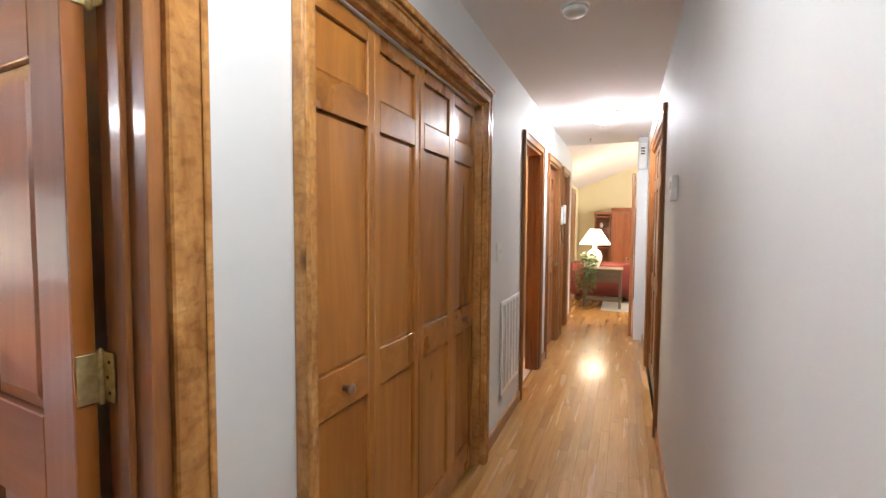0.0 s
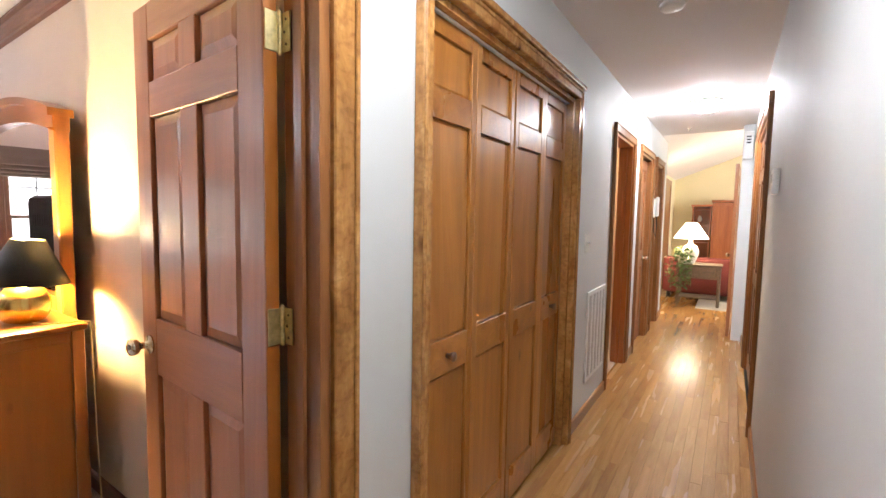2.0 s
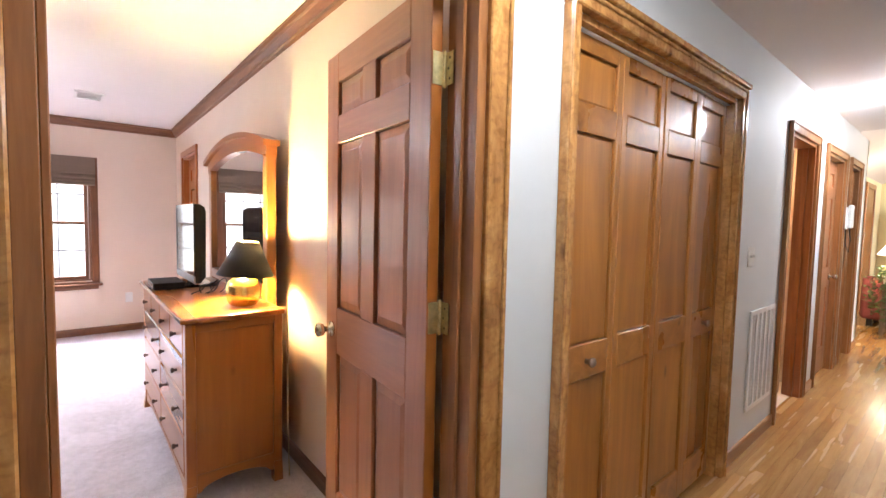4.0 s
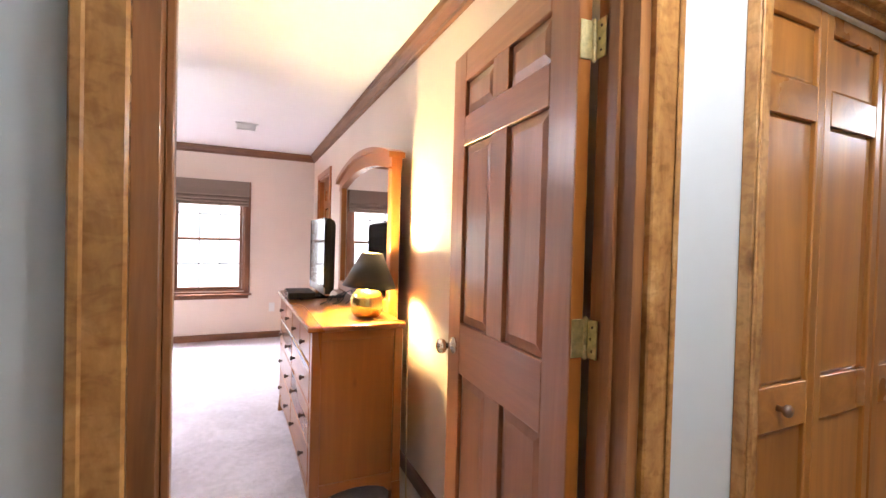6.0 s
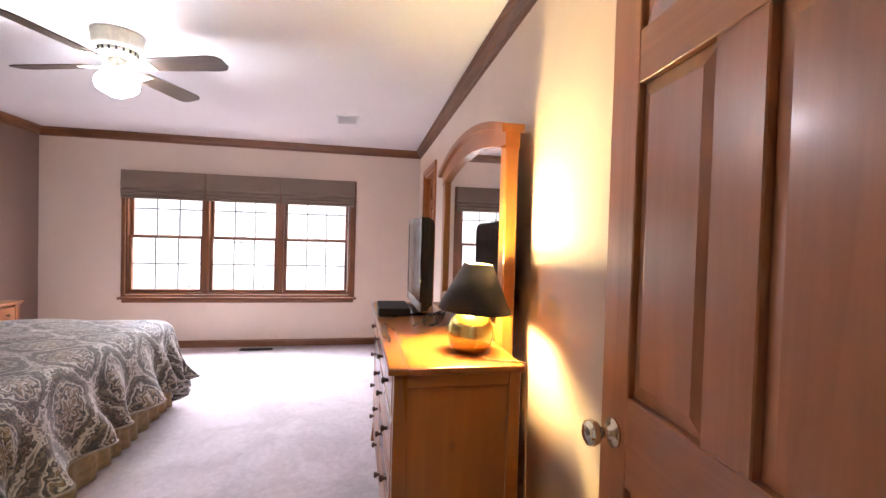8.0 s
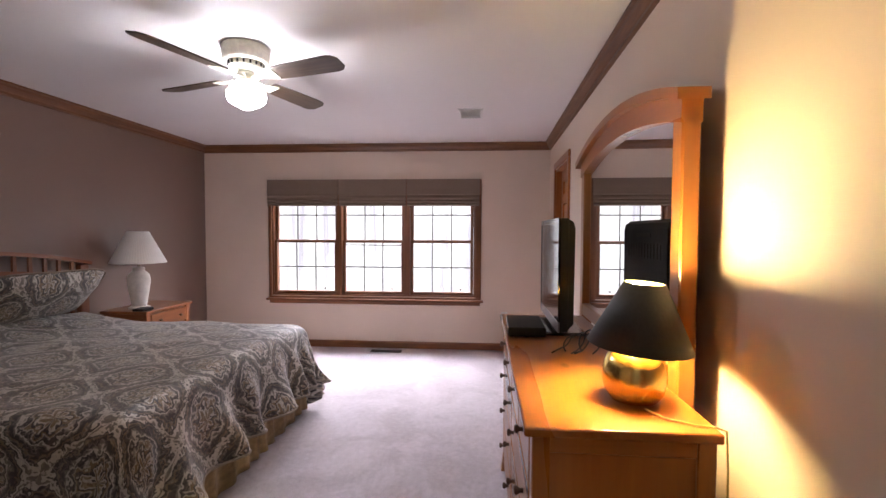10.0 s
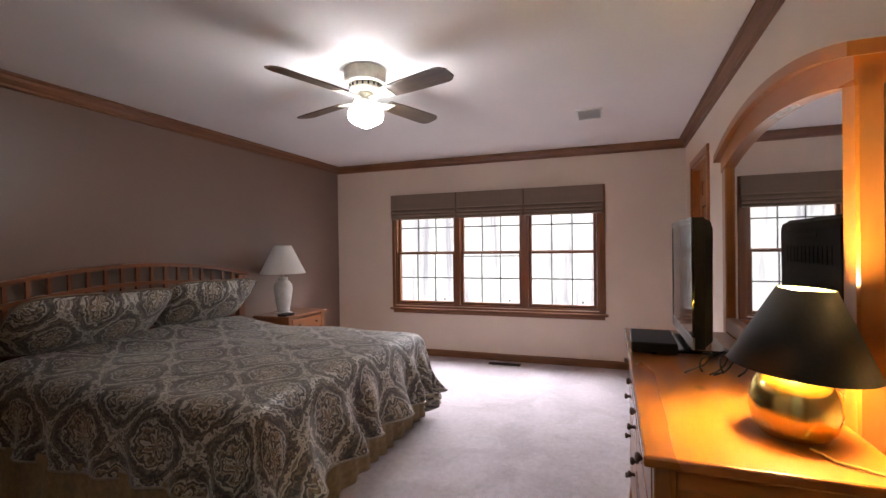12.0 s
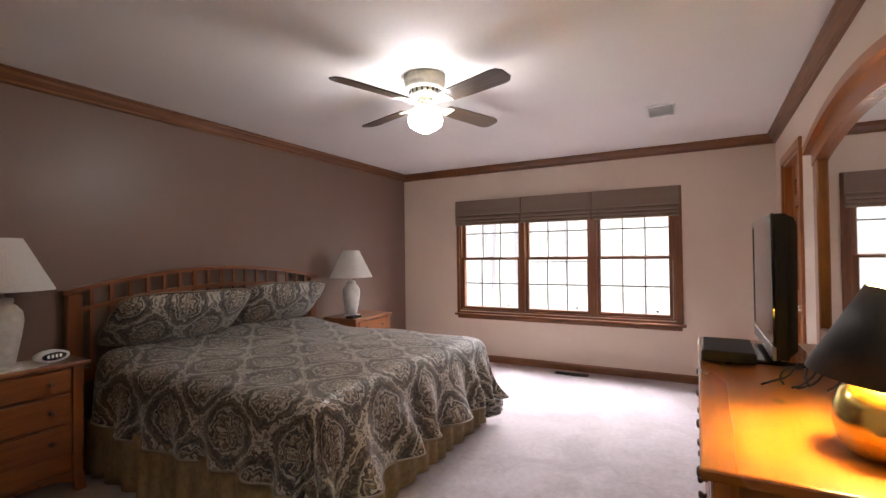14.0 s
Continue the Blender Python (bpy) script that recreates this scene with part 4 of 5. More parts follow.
stb = thing("set_top_box", "flat black set-top box on the dresser", "electronics box", Matrix.Translation((-2.54, 0.625, 0.912)) @ pose(0, 0, 0, 0, 0, -2))
part("case", box((-0.155, -0.085, 0.006), (0.155, 0.085, 0.048), 0.004), BLACK, stb)
part("front_panel", box((-0.150, -0.0875, 0.010), (0.150, -0.084, 0.044), 0.001), GLOSSBLACK, stb)
for sx in (-0.13, 0.13):
    part("foot", lathe([(0, 0), (0.012, 0), (0.012, 0.007), (0, 0.007)], 10, (sx, 0, 0)), BLACK, stb)
cb = thing("cable_tangle", "tangle of black cables behind the television", "cables", Matrix.Translation((-2.33, 0.80, 0.915)))
rng = random.Random(4)
for k in range(6):
    pts = []
    ph = rng.uniform(0, 6)
    for i in range(15):
        f = i / 14
        pts.append((-0.10 + 0.30 * f + 0.03 * math.sin(7 * f + ph), 0.02 + 0.11 * math.sin(3 * f + ph) * f + 0.02 * k - 0.03, 0.006 + 0.075 * math.sin(math.pi * f) * (0.4 + 0.1 * k) * abs(math.sin(2.5 * f + ph))))
    part("cable", tube(pts, 0.0033, 6), CORD, cb, "", True)

# ---- bed ----
BX0, BX1, BYH, BYF, BZ = -3.76, -1.86, -2.83, -0.97, 0.675
bed = thing("bed", "king bed made up with a dark damask quilt and pleated skirt", "bed")
part("mattress", box((BX0 + 0.02, BYH, 0.32), (BX1 - 0.02, BYF - 0.02, BZ - 0.02), 0.05, None, 3), MATTRESS, bed)
part("box_spring", box((BX0 + 0.03, BYH, 0.10), (BX1 - 0.03, BYF - 0.03, 0.318), 0.02), MATTRESS, bed)
part("bed_frame", box((BX0 + 0.06, BYH, 0.07), (BX1 - 0.06, BYF - 0.06, 0.099)), DARK, bed)
for lx in (BX0 + 0.12, (BX0 + BX1) / 2, BX1 - 0.12):
    for ly in (BYH + 0.15, BYF - 0.18):
        part("leg", box((lx - 0.025, ly - 0.025, 0.0), (lx + 0.025, ly + 0.025, 0.07)), DARK, bed)


def skirt_bm():
    bm_ = bmesh.new()
    n1, n2 = 90, 96
    pts = [(BX1 + 0.004, BYH + (BYF - BYH) * i / n1, 1, 0) for i in range(n1)]
    pts += [(BX1 + (BX0 - BX1) * i / n2, BYF + 0.004, 0, 1) for i in range(n2)]
    pts += [(BX0 - 0.004, BYF + (BYH - BYF) * i / n1, -1, 0) for i in range(n1 + 1)]
    rows_ = []
    for k, z in enumerate((0.335, 0.24, 0.14, 0.05, 0.006)):
        row = []
        for i, (x, y, nx, ny) in enumerate(pts):
            f = 1 - (z / 0.335)
            fold = (0.009 + 0.026 * f) * (0.55 + 0.45 * math.sin(i * 0.93 + 1.7 * math.sin(i * 0.17))) + 0.012 * f * noise.noise((i * 0.11, 0, 3))
            row.append(bm_.verts.new((x + nx * fold, y + ny * fold, z)))
        rows_.append(row)
    for a, b in zip(rows_, rows_[1:]):
        for i in range(len(pts) - 1):
            bm_.faces.new((a[i], a[i + 1], b[i + 1], b[i]))
    return bm_


sk = part("bed_skirt", skirt_bm(), SKIRT, bed, "gold-brown striped pleated bed skirt", True)
sk.modifiers.new("thickness", "SOLIDIFY").thickness = 0.003


def quilt_bm():
    """A cloth laid over the mattress, hanging on three sides with soft folds; uv in metres of cloth."""
    bm_ = bmesh.new()
    uv = bm_.loops.layers.uv.new("uv")
    over, ofoot, foot = 0.335, 0.40, BYF + 0.07
    u0, u1, v0, v1 = BX0 - over - 0.05, BX1 + over, BYH + 0.10, foot + ofoot
    nu, nv = 120, 110
    grid, cloth = [], {}
    rr = 0.10
    for j in range(nv + 1):
        row = []
        v = v0 + (v1 - v0) * j / nv
        for i in range(nu + 1):
            u = u0 + (u1 - u0) * i / nu
            cx, cy = min(max(u, BX0 + rr), BX1 - rr), min(v, foot - rr)
            ex, ey = u - cx, v - cy
            e = math.hypot(ex, ey)
            if e > 0 and ey > 0:
                e *= 1 - (0.0 if ex < 0 else 0.02) * (2 * ex * ey / (e * e)) ** 2
            top = BZ + 0.022 * noise.noise((u * 2.1, v * 2.1, 0)) + 0.008 * noise.noise((u * 6, v * 6, 5)) + 0.035 * (1 - min(1, ((u - (BX0 + BX1) / 2) / 1.0) ** 2)) + 0.075 * max(0.0, (-2.30 - v) / 0.43) ** 1.5
            if e < 1e-6:
                p = Vector((u, v, top))
            else:
                h0 = math.hypot(ex, ey)
                dx, dy = ex / h0, ey / h0
                arc = rr * math.pi / 2
                if e < arc:
                    a = e / rr
                    out, drop = rr * math.sin(a), rr * (1 - math.cos(a))
                else:
                    out, drop = rr, rr + (e - arc)
                hang = max(0.0, e - arc)
                s = (u * abs(dy) + v * abs(dx)) 
                ang = math.atan2(dy, dx)
                fold = math.sin(s * 23 + 2.2 * noise.noise((u * 1.7, v * 1.7, 2)) * 2 + ang * 5) * 0.5 + 0.5 * noise.noise((u * 5, v * 5, 9))
                flare = 0.13 + 0.12 * max(0.0, dy) - (0.06 * (2 * dx * dy) ** 2 if dx < 0 < dy else 0.0)
                out += hang * flare + hang * (0.20 + 0.12 * max(0.0, dy)) * fold
                drop = drop * (0.985 - 0.02 * fold)
                z = max(top - drop, 0.05 + 0.01 * fold)
                p = Vector((cx + dx * out, cy + dy * out, z))
            vert = bm_.verts.new(p)
            cloth[vert] = (u, v)
            row.append(vert)
        grid.append(row)
    hem = [row[0].co.copy() for row in grid] + [v.co.copy() for v in grid[-1][1:]] + [row[-1].co.copy() for row in grid[-2::-1]]
    for a, b in zip(grid, grid[1:]):
        for i in range(nu):
            f = bm_.faces.new((a[i], a[i + 1], b[i + 1], b[i]))
            for lp in f.loops:
                lp[uv].uv = cloth[lp.vert]
    return bm_, hem


quilt_mesh, quilt_hem = quilt_bm()
quilt = tagged(part("quilt", quilt_mesh, QUILT, None, "", True), "grey and brown damask quilt, spread over the bed", "quilt")
quilt.modifiers.new("thickness", "SOLIDIFY").thickness = 0.012
part("hem_piping", tube(quilt_hem, 0.0065, 6), PIPING, quilt, "pale corded piping along the hem", True)

# headboard with an arched ladder of slats
HBX0, HBX1, HBY = -3.90, -1.745, -2.885
hb = thing("headboard", "reddish pine headboard with an arched slatted top, behind the bed", "headboard")
hc, hw = (HBX0 + HBX1) / 2, (HBX1 - HBX0) / 2
for x0, x1 in ((HBX0 + 0.02, HBX0 + 0.10), (HBX1 - 0.10, HBX1 - 0.02)):
    part("post", box((x0, HBY - 0.025, 0), (x1, HBY + 0.025, 1.115), 0.006), CHERRY["z"], hb)
xs = [hc - hw + 2 * hw * i / 30 for i in range(31)]
up = [(x, arch(x - hc, hw, 1.135, 1.262)) for x in xs]
part("top_rail", prism(up + [(x, z - 0.028) for x, z in up[::-1]], "y", HBY - 0.034, HBY + 0.034), CHERRY["x"], hb)
xs = [hc - (hw - 0.1) + 2 * (hw - 0.1) * i / 30 for i in range(31)]
mid = [(x, arch(x - hc, hw, 1.005, 1.125)) for x in xs]
part("arched_rail", prism(mid + [(x, z - 0.030) for x, z in mid[::-1]], "y", HBY - 0.014, HBY + 0.016), CHERRY["x"], hb)
part("bottom_rail", box((HBX0 + 0.1, HBY - 0.014, 0.55), (HBX1 - 0.1, HBY + 0.016, 0.64), 0.004), CHERRY["x"], hb)
for k in range(17):
    x = HBX0 + 0.1 + (2 * hw - 0.2) * (k + 0.5) / 17
    part("slat", box((x - 0.0125, HBY - 0.009, 0.64), (x + 0.0125, HBY + 0.009, arch(x - hc, hw, 1.135, 1.262) - 0.026)), CHERRY["z"], hb)


def pillow_bm(w, h, t):
    bm_ = bmesh.new()
    uv = bm_.loops.layers.uv.new("uv")
    n1, n2 = 30, 20
    verts = {}
    for s in (1, -1):
        for j in range(n2 + 1):
            for i in range(n1 + 1):
                a, b = 2 * i / n1 - 1, 2 * j / n2 - 1
                edge = i in (0, n1) or j in (0, n2)
                if s == -1 and edge:
                    verts[(s, i, j)] = verts[(1, i, j)]
                    continue
                body = max(0.0, (1 - abs(a / 0.90) ** 3.0)) ** 0.55 * max(0.0, (1 - abs(b / 0.86) ** 3.0)) ** 0.55
                pull = 1 - 0.05 * (1 - abs(a)) * (abs(b) ** 4) - 0.0
                z = s * (t / 2 * body + 0.004) + 0.010 * noise.noise((a * 3, b * 3, s * 4))
                verts[(s, i, j)] = bm_.verts.new((a * w / 2 * (1 - 0.04 * (1 - b * b)) if abs(a) > 0.9 else a * w / 2, b * h / 2 * pull, z))
                verts[(s, i, j)].co.xy *= 1 - 0.15 * (a * a * b * b) ** 2
    for s in (1, -1):
        for j in range(n2):
            for i in range(n1):
                q = [verts[(s, i, j)], verts[(s, i + 1, j)], verts[(s, i + 1, j + 1)], verts[(s, i, j + 1)]]
                f = bm_.faces.new(q if s == 1 else q[::-1])
                for lp in f.loops:
                    lp[uv].uv = (lp.vert.co.x * 1.0 + 0.1, lp.vert.co.y)
    return bm_


for PW, px, py, pz, rz, ry in ((1.0, -2.345, -2.630, 0.925, 0, -1), (0.90, -3.225, -2.650, 0.935, -2, -1)):
    pl = tagged(part("pillow_sham", pillow_bm(PW, 0.50, 0.19), SHAM, None, "", True, Matrix.Translation((px, py, pz)) @ pose(0, 0, 0, 46, ry, rz)), "damask pillow sham with a flat border, leaning on the headboard", "pillow", "pillow shams")
    seam = []
    for i in range(64):
        f = i / 16
        a, b = [(2 * f - 1, -1), (1, 2 * (f - 1) - 1), (1 - 2 * (f - 2), 1), (-1, 1 - 2 * (f - 3))][int(f)]
        c = 1 - 0.15 * (a * a * b * b) ** 2
        seam.append((c * a * PW / 2 * (1 - 0.04 * (1 - b * b)), c * b * 0.25 * (1 - 0.05 * (1 - abs(a)) * b ** 4), 0.004))
    part("piping", tube(seam + seam[:1], 0.007, 6), ROMAN, pl, "taupe corded piping", True)

# ---- nightstands, lamps and clock ----
NSZ = 0.69


def nightstand(x0, x1, front, depth, top, woods, label):
    """Front faces +y, towards the room."""
    w = x1 - x0
    return chest("nightstand", label, "nightstand", w, depth, top, [(0.135, 1, 2), (0.165, 1, 2), (0.165, 1, 2)], woods, Matrix.Translation((x0, front, 0)) @ pose(0, 0, 0, 0, 0, 180), "nightstands")


nightstand(-1.775, -1.13, -2.60, 0.32, 0.745, CHERRY, "reddish pine nightstand with three drawers beside the bed")
nightstand(-4.665, -4.02, -2.465, 0.44, NSZ, CHERRY, "honey pine nightstand with drawers in the window corner")


def ceramic_lamp(x, y, z, label):
    lmp = thing("table_lamp", label, "table lamp", Matrix.Translation((x, y, z)), "bedside lamps")
    part("plinth", lathe([(0, 0), (0.085, 0), (0.086, 0.012), (0.070, 0.020), (0, 0.020)], 32), CERAMIC, lmp, "", True)
    part("body", lathe([(0, 0.02), (0.056, 0.022), (0.062, 0.05), (0.082, 0.17), (0.092, 0.25), (0.086, 0.30), (0.060, 0.335), (0.045, 0.345), (0.050, 0.36), (0.045, 0.375), (0, 0.38)], 40), CERAMIC, lmp, "white ceramic vase body with faint relief", True)
    part("neck", lathe([(0, 0.38), (0.014, 0.38), (0.012, 0.46), (0, 0.46)], 16), BRASS, lmp, "", True)
    part("shade", shade_bm(0.225, 0.085, 0.415, 0.700, 0.003, 120, 0.0008), SHADE_WHITE, lmp, "white pleated cone shade", False)
    part("spider", box((-0.084, -0.0015, 0.690), (0.084, 0.0015, 0.693)), BRASS, lmp)
    part("harp", tube([(0, 0, 0.46), (0.03, 0, 0.52), (0.035, 0, 0.60), (0, 0, 0.70)], 0.002, 6), BRASS, lmp)
    return lmp


ceramic_lamp(-1.43, -2.76, 0.748, "white ceramic table lamp with a pleated white shade, unlit")
ceramic_lamp(-4.21, -2.68, NSZ, "white ceramic table lamp with a pleated white shade, unlit")
dl = thing("doily", "round white lace doily under the bedside lamp", "doily", Matrix.Translation((-1.45, -2.755, 0.745)))
bm = bmesh.new()
k = 64
vs = [bm.verts.new(((0.19 + 0.008 * math.cos(16 * 2 * math.pi * i / k)) * math.cos(2 * math.pi * i / k), (0.15 + 0.008 * math.cos(16 * 2 * math.pi * i / k)) * math.sin(2 * math.pi * i / k), 0.003)) for i in range(k)]
top = bm.faces.new(vs)
ex = bmesh.ops.extrude_face_region(bm, geom=[top])
for v in ex["geom"]:
    if isinstance(v, bmesh.types.BMVert):
        v.co.z -= 0.0025
part("cloth", bm, SHADE_WHITE, dl)
ck = thing("alarm_clock", "small white oval alarm clock on the nightstand", "clock", Matrix.Translation((-1.625, -2.70, 0.748)) @ pose(0, 0, 0, 0, 0, 8))
pts = [(0.078 * math.cos(2 * math.pi * i / 28), 0.034 + 0.034 * math.sin(2 * math.pi * i / 28)) for i in range(28)]
part("case", prism(pts, "y", -0.028, 0.028), WHITE, ck, "", True)
pts = [(0.062 * math.cos(2 * math.pi * i / 28), 0.034 + 0.022 * math.sin(2 * math.pi * i / 28)) for i in range(28)]
part("dial", prism(pts, "y", 0.0275, 0.0300), SCREEN, ck, "dark oval display")
for k in range(4):
    part("digit", box((-0.036 + 0.02 * k, 0.0295, 0.026), (-0.024 + 0.02 * k, 0.0312, 0.044)), PLASTIC, ck)
rd = thing("remote_tray", "small dark tray on the corner nightstand", "tray", Matrix.Translation((-4.10, -2.56, NSZ)))
part("tray_base", box((-0.07, -0.05, 0), (0.07, 0.05, 0.022), 0.005), BLACK, rd)

# ---- ceiling fan ----
FX, FY = -2.815, -0.915
fan = thing("ceiling_fan", "antique brass ceiling fan with four walnut blades and a lit globe", "ceiling fan", Matrix.Translation((FX, FY, 0)))
part("canopy", lathe([(0, H), (0.122, H), (0.128, H - 0.008), (0.123, H - 0.016), (0.128, H - 0.024), (0.122, H - 0.032), (0.126, H - 0.042), (0.122, H - 0.078), (0.108, H - 0.090), (0, H - 0.090)], 48), FANMETAL, fan, "stepped brass motor housing", True)
part("motor_band", lathe([(0, H - 0.090), (0.098, H - 0.090), (0.092, H - 0.118), (0.078, H - 0.130), (0.050, H - 0.137), (0, H - 0.137)], 48), FANMETAL, fan, "vented brass band", True)
for k in range(18):
    part("vent_slot", box((0.091, -0.005, -0.009), (0.0985, 0.005, 0.009)), DARK, fan, "", False, Matrix.Translation((0, 0, H - 0.104)) @ pose(0, 0, 0, 0, 0, 20 * k))
part("switch_cup", lathe([(0, H - 0.137), (0.042, H - 0.137), (0.050, H - 0.152), (0.045, H - 0.168), (0.034, H - 0.176), (0.054, H - 0.184), (0.058, H - 0.208), (0, H - 0.208)], 32), FANMETAL, fan, "", True)
for k in range(4):
    part("globe_arm", tube([(0.044, 0, H - 0.158), (0.064, 0, H - 0.172), (0.070, 0, H - 0.190), (0.062, 0, H - 0.214)], 0.006, 8), FANMETAL, fan, "curved brass arm", True, pose(0, 0, 0, 0, 0, 26 + 90 * k))
part("globe", lathe([(0, H - 0.197), (0.056, H - 0.198), (0.064, H - 0.206), (0.086, H - 0.218), (0.103, H - 0.240), (0.106, H - 0.264), (0.098, H - 0.290), (0.074, H - 0.309), (0.050, H - 0.318), (0.028, H - 0.332), (0, H - 0.337)], 48), GLOBE, fan, "lit white schoolhouse globe", True, Matrix.Translation((0, 0, -0.012)))
for k in range(4):
    m = Matrix.Translation((0, 0, H - 0.170)) @ pose(0, 0, 0, 0, 0, -18.5 + 90 * k) @ pose(0, 0, 0, -12, 0, 0)
    iron = prism([(0.05, -0.016), (0.13, -0.012), (0.185, -0.040), (0.215, -0.040), (0.215, 0.040), (0.185, 0.040), (0.13, 0.012), (0.05, 0.016)], "z", -0.010, -0.004)
    part("blade_arm", iron, FANMETAL, fan, "brass blade arm", False, m)
    outline = [(0.17, -0.052), (0.30, -0.062), (0.58, -0.070), (0.615, -0.062), (0.64, -0.035), (0.64, 0.035), (0.615, 0.062), (0.58, 0.070), (0.30, 0.062), (0.17, 0.052)]
    part("blade", prism(outline, "z", -0.004, 0.003), BLADE, fan, "walnut fan blade", False, m)
part("pull_chain", tube([(0.05, 0.02, H - 0.19), (0.105, 0.03, H - 0.21), (0.108, 0.031, H - 0.28)], 0.0015, 5), BRASS, fan)


# ---- vents and small fittings ----
def vent(name, label, w, h, n, m, material, horizontal=True):
    v = thing(name, label, "vent", m)
    part("backing", box((-w / 2 + 0.01, -h / 2 + 0.01, 0.0), (w / 2 - 0.01, h / 2 - 0.01, 0.002)), material, v)
    fr = bmesh.new()
    for lo, hi in (((-w / 2, -h / 2, 0), (w / 2, -h / 2 + 0.022, 0.010)), ((-w / 2, h / 2 - 0.022, 0), (w / 2, h / 2, 0.010)), ((-w / 2, -h / 2 + 0.022, 0), (-w / 2 + 0.022, h / 2 - 0.022, 0.010)), ((w / 2 - 0.022, -h / 2 + 0.022, 0), (w / 2, h / 2 - 0.022, 0.010))):
        box(lo, hi, 0.002, fr)
    part("frame", fr, material, v)
    for k in range(n):
        c = -h / 2 + 0.022 + (h - 0.044) * (k + 0.5) / n
        s = (h - 0.044) / n
        part("slat", prism([(c - s * 0.48, 0.002), (c - s * 0.40, 0.0015), (c + s * 0.44, 0.0055), (c + s * 0.36, 0.0065)], "x", -w / 2 + 0.022, w / 2 - 0.022), material, v)
    return v


vent("ceiling_vent", "pale grey metal air vent in the ceiling", 0.21, 0.31, 13, Matrix.Translation((-4.30, 0.33, H)) @ pose(0, 0, 0, 180, 0, 90), WHITE)
vent("floor_register", "dark metal floor register in the carpet", 0.36, 0.085, 5, Matrix.Translation((-5.46, -0.65, 0.003)) @ pose(0, 0, 0, 0, 0, 90), DARK)
rv = thing("return_vent", "white louvred return-air grille low on the hall wall", "vent", Matrix.Translation((0.0, 3.548, 0.558)) @ pose(0, 0, 0, 90, 0, 90))
w, h = 0.51, 0.63
part("backing", box((-w / 2 + 0.01, -h / 2 + 0.01, 0.0), (w / 2 - 0.01, h / 2 - 0.01, 0.002)), GREYVENT, rv)
fr = bmesh.new()
for lo, hi in (((-w / 2, -h / 2, 0), (w / 2, -h / 2 + 0.03, 0.012)), ((-w / 2, h / 2 - 0.03, 0), (w / 2, h / 2, 0.012)), ((-w / 2, -h / 2 + 0.03, 0), (-w / 2 + 0.03, h / 2 - 0.03, 0.012)), ((w / 2 - 0.03, -h / 2 + 0.03, 0), (w / 2, h / 2 - 0.03, 0.012))):
    box(lo, hi, 0.003, fr)
part("frame", fr, WHITE, rv)
for k in range(26):
    c = -h / 2 + 0.03 + (h - 0.06) * (k + 0.5) / 26
    part("slat", prism([(c - 0.009, 0.010), (c - 0.008, 0.011), (c + 0.008, 0.003), (c + 0.007, 0.002)], "x", -w / 2 + 0.03, w / 2 - 0.03), GREYVENT, rv)
for k in range(1, 5):
    c = -w / 2 + 0.03 + (w - 0.06) * k / 5
    part("bar", box((c - 0.017, -h / 2 + 0.03, 0.004), (c + 0.017, h / 2 - 0.03, 0.0125), 0.001), WHITE, rv)

sd = thing("smoke_detector", "round white smoke detector on the hall ceiling", "smoke detector", Matrix.Translation((0.497, 2.71, H)))
part("base", lathe([(0, 0), (0.068, 0), (0.068, -0.010), (0.060, -0.014), (0, -0.014)], 36), PLASTIC, sd, "", True)
part("cover", lathe([(0, -0.014), (0.056, -0.014), (0.054, -0.030), (0.044, -0.040), (0, -0.043)], 36), PLASTIC, sd, "", True)
ts = thing("thermostat", "white wall thermostat with a grey display", "thermostat", Matrix.Translation((HX, 2.88, 1.565)))
part("case", box((-0.028, -0.060, -0.060), (0, 0.060, 0.060), 0.006, None, 2), WHITE, ts)
part("display", box((-0.0295, -0.035, -0.005), (-0.027, 0.030, 0.035), 0.001), GREYVENT, ts)
part("lower_flap", box((-0.030, -0.058, -0.058), (-0.0275, 0.058, -0.022), 0.001), PLASTIC, ts)
sw = thing("light_switch", "white double light switch plate on the hall wall", "light switch", Matrix.Translation((0, 3.24, 1.21)))
part("plate", box((0, -0.058, -0.058), (0.006, 0.058, 0.058), 0.002), PLASTIC, sw)
for yy in (-0.024, 0.024):
    part("toggle", box((0.006, yy - 0.005, -0.004), (0.017, yy + 0.005, 0.010), 0.002), PLASTIC, sw)
wt = thing("wall_outlet", "white wall outlet beside the dresser wall corner", "outlet", Matrix.Translation((XW, 0.72, 0.40)))
part("plate", box((0, -0.036, -0.058), (0.006, 0.036, 0.058), 0.002), PLASTIC, wt)

# ceiling lights of the hall
def dome_light(x, y, label, glow):
    d = thing("ceiling_light", label, "ceiling light", Matrix.Translation((x, y, H)), "hall ceiling lights")
    part("pan", lathe([(0, 0), (0.155, 0), (0.155, -0.012), (0.145, -0.020), (0, -0.020)], 40), WHITE, d, "", True)
    part("diffuser", lathe([(0.140, -0.020), (0.132, -0.045), (0.105, -0.070), (0.060, -0.085), (0, -0.090)], 40), glow, d, "lit white glass dome", True)
    return d


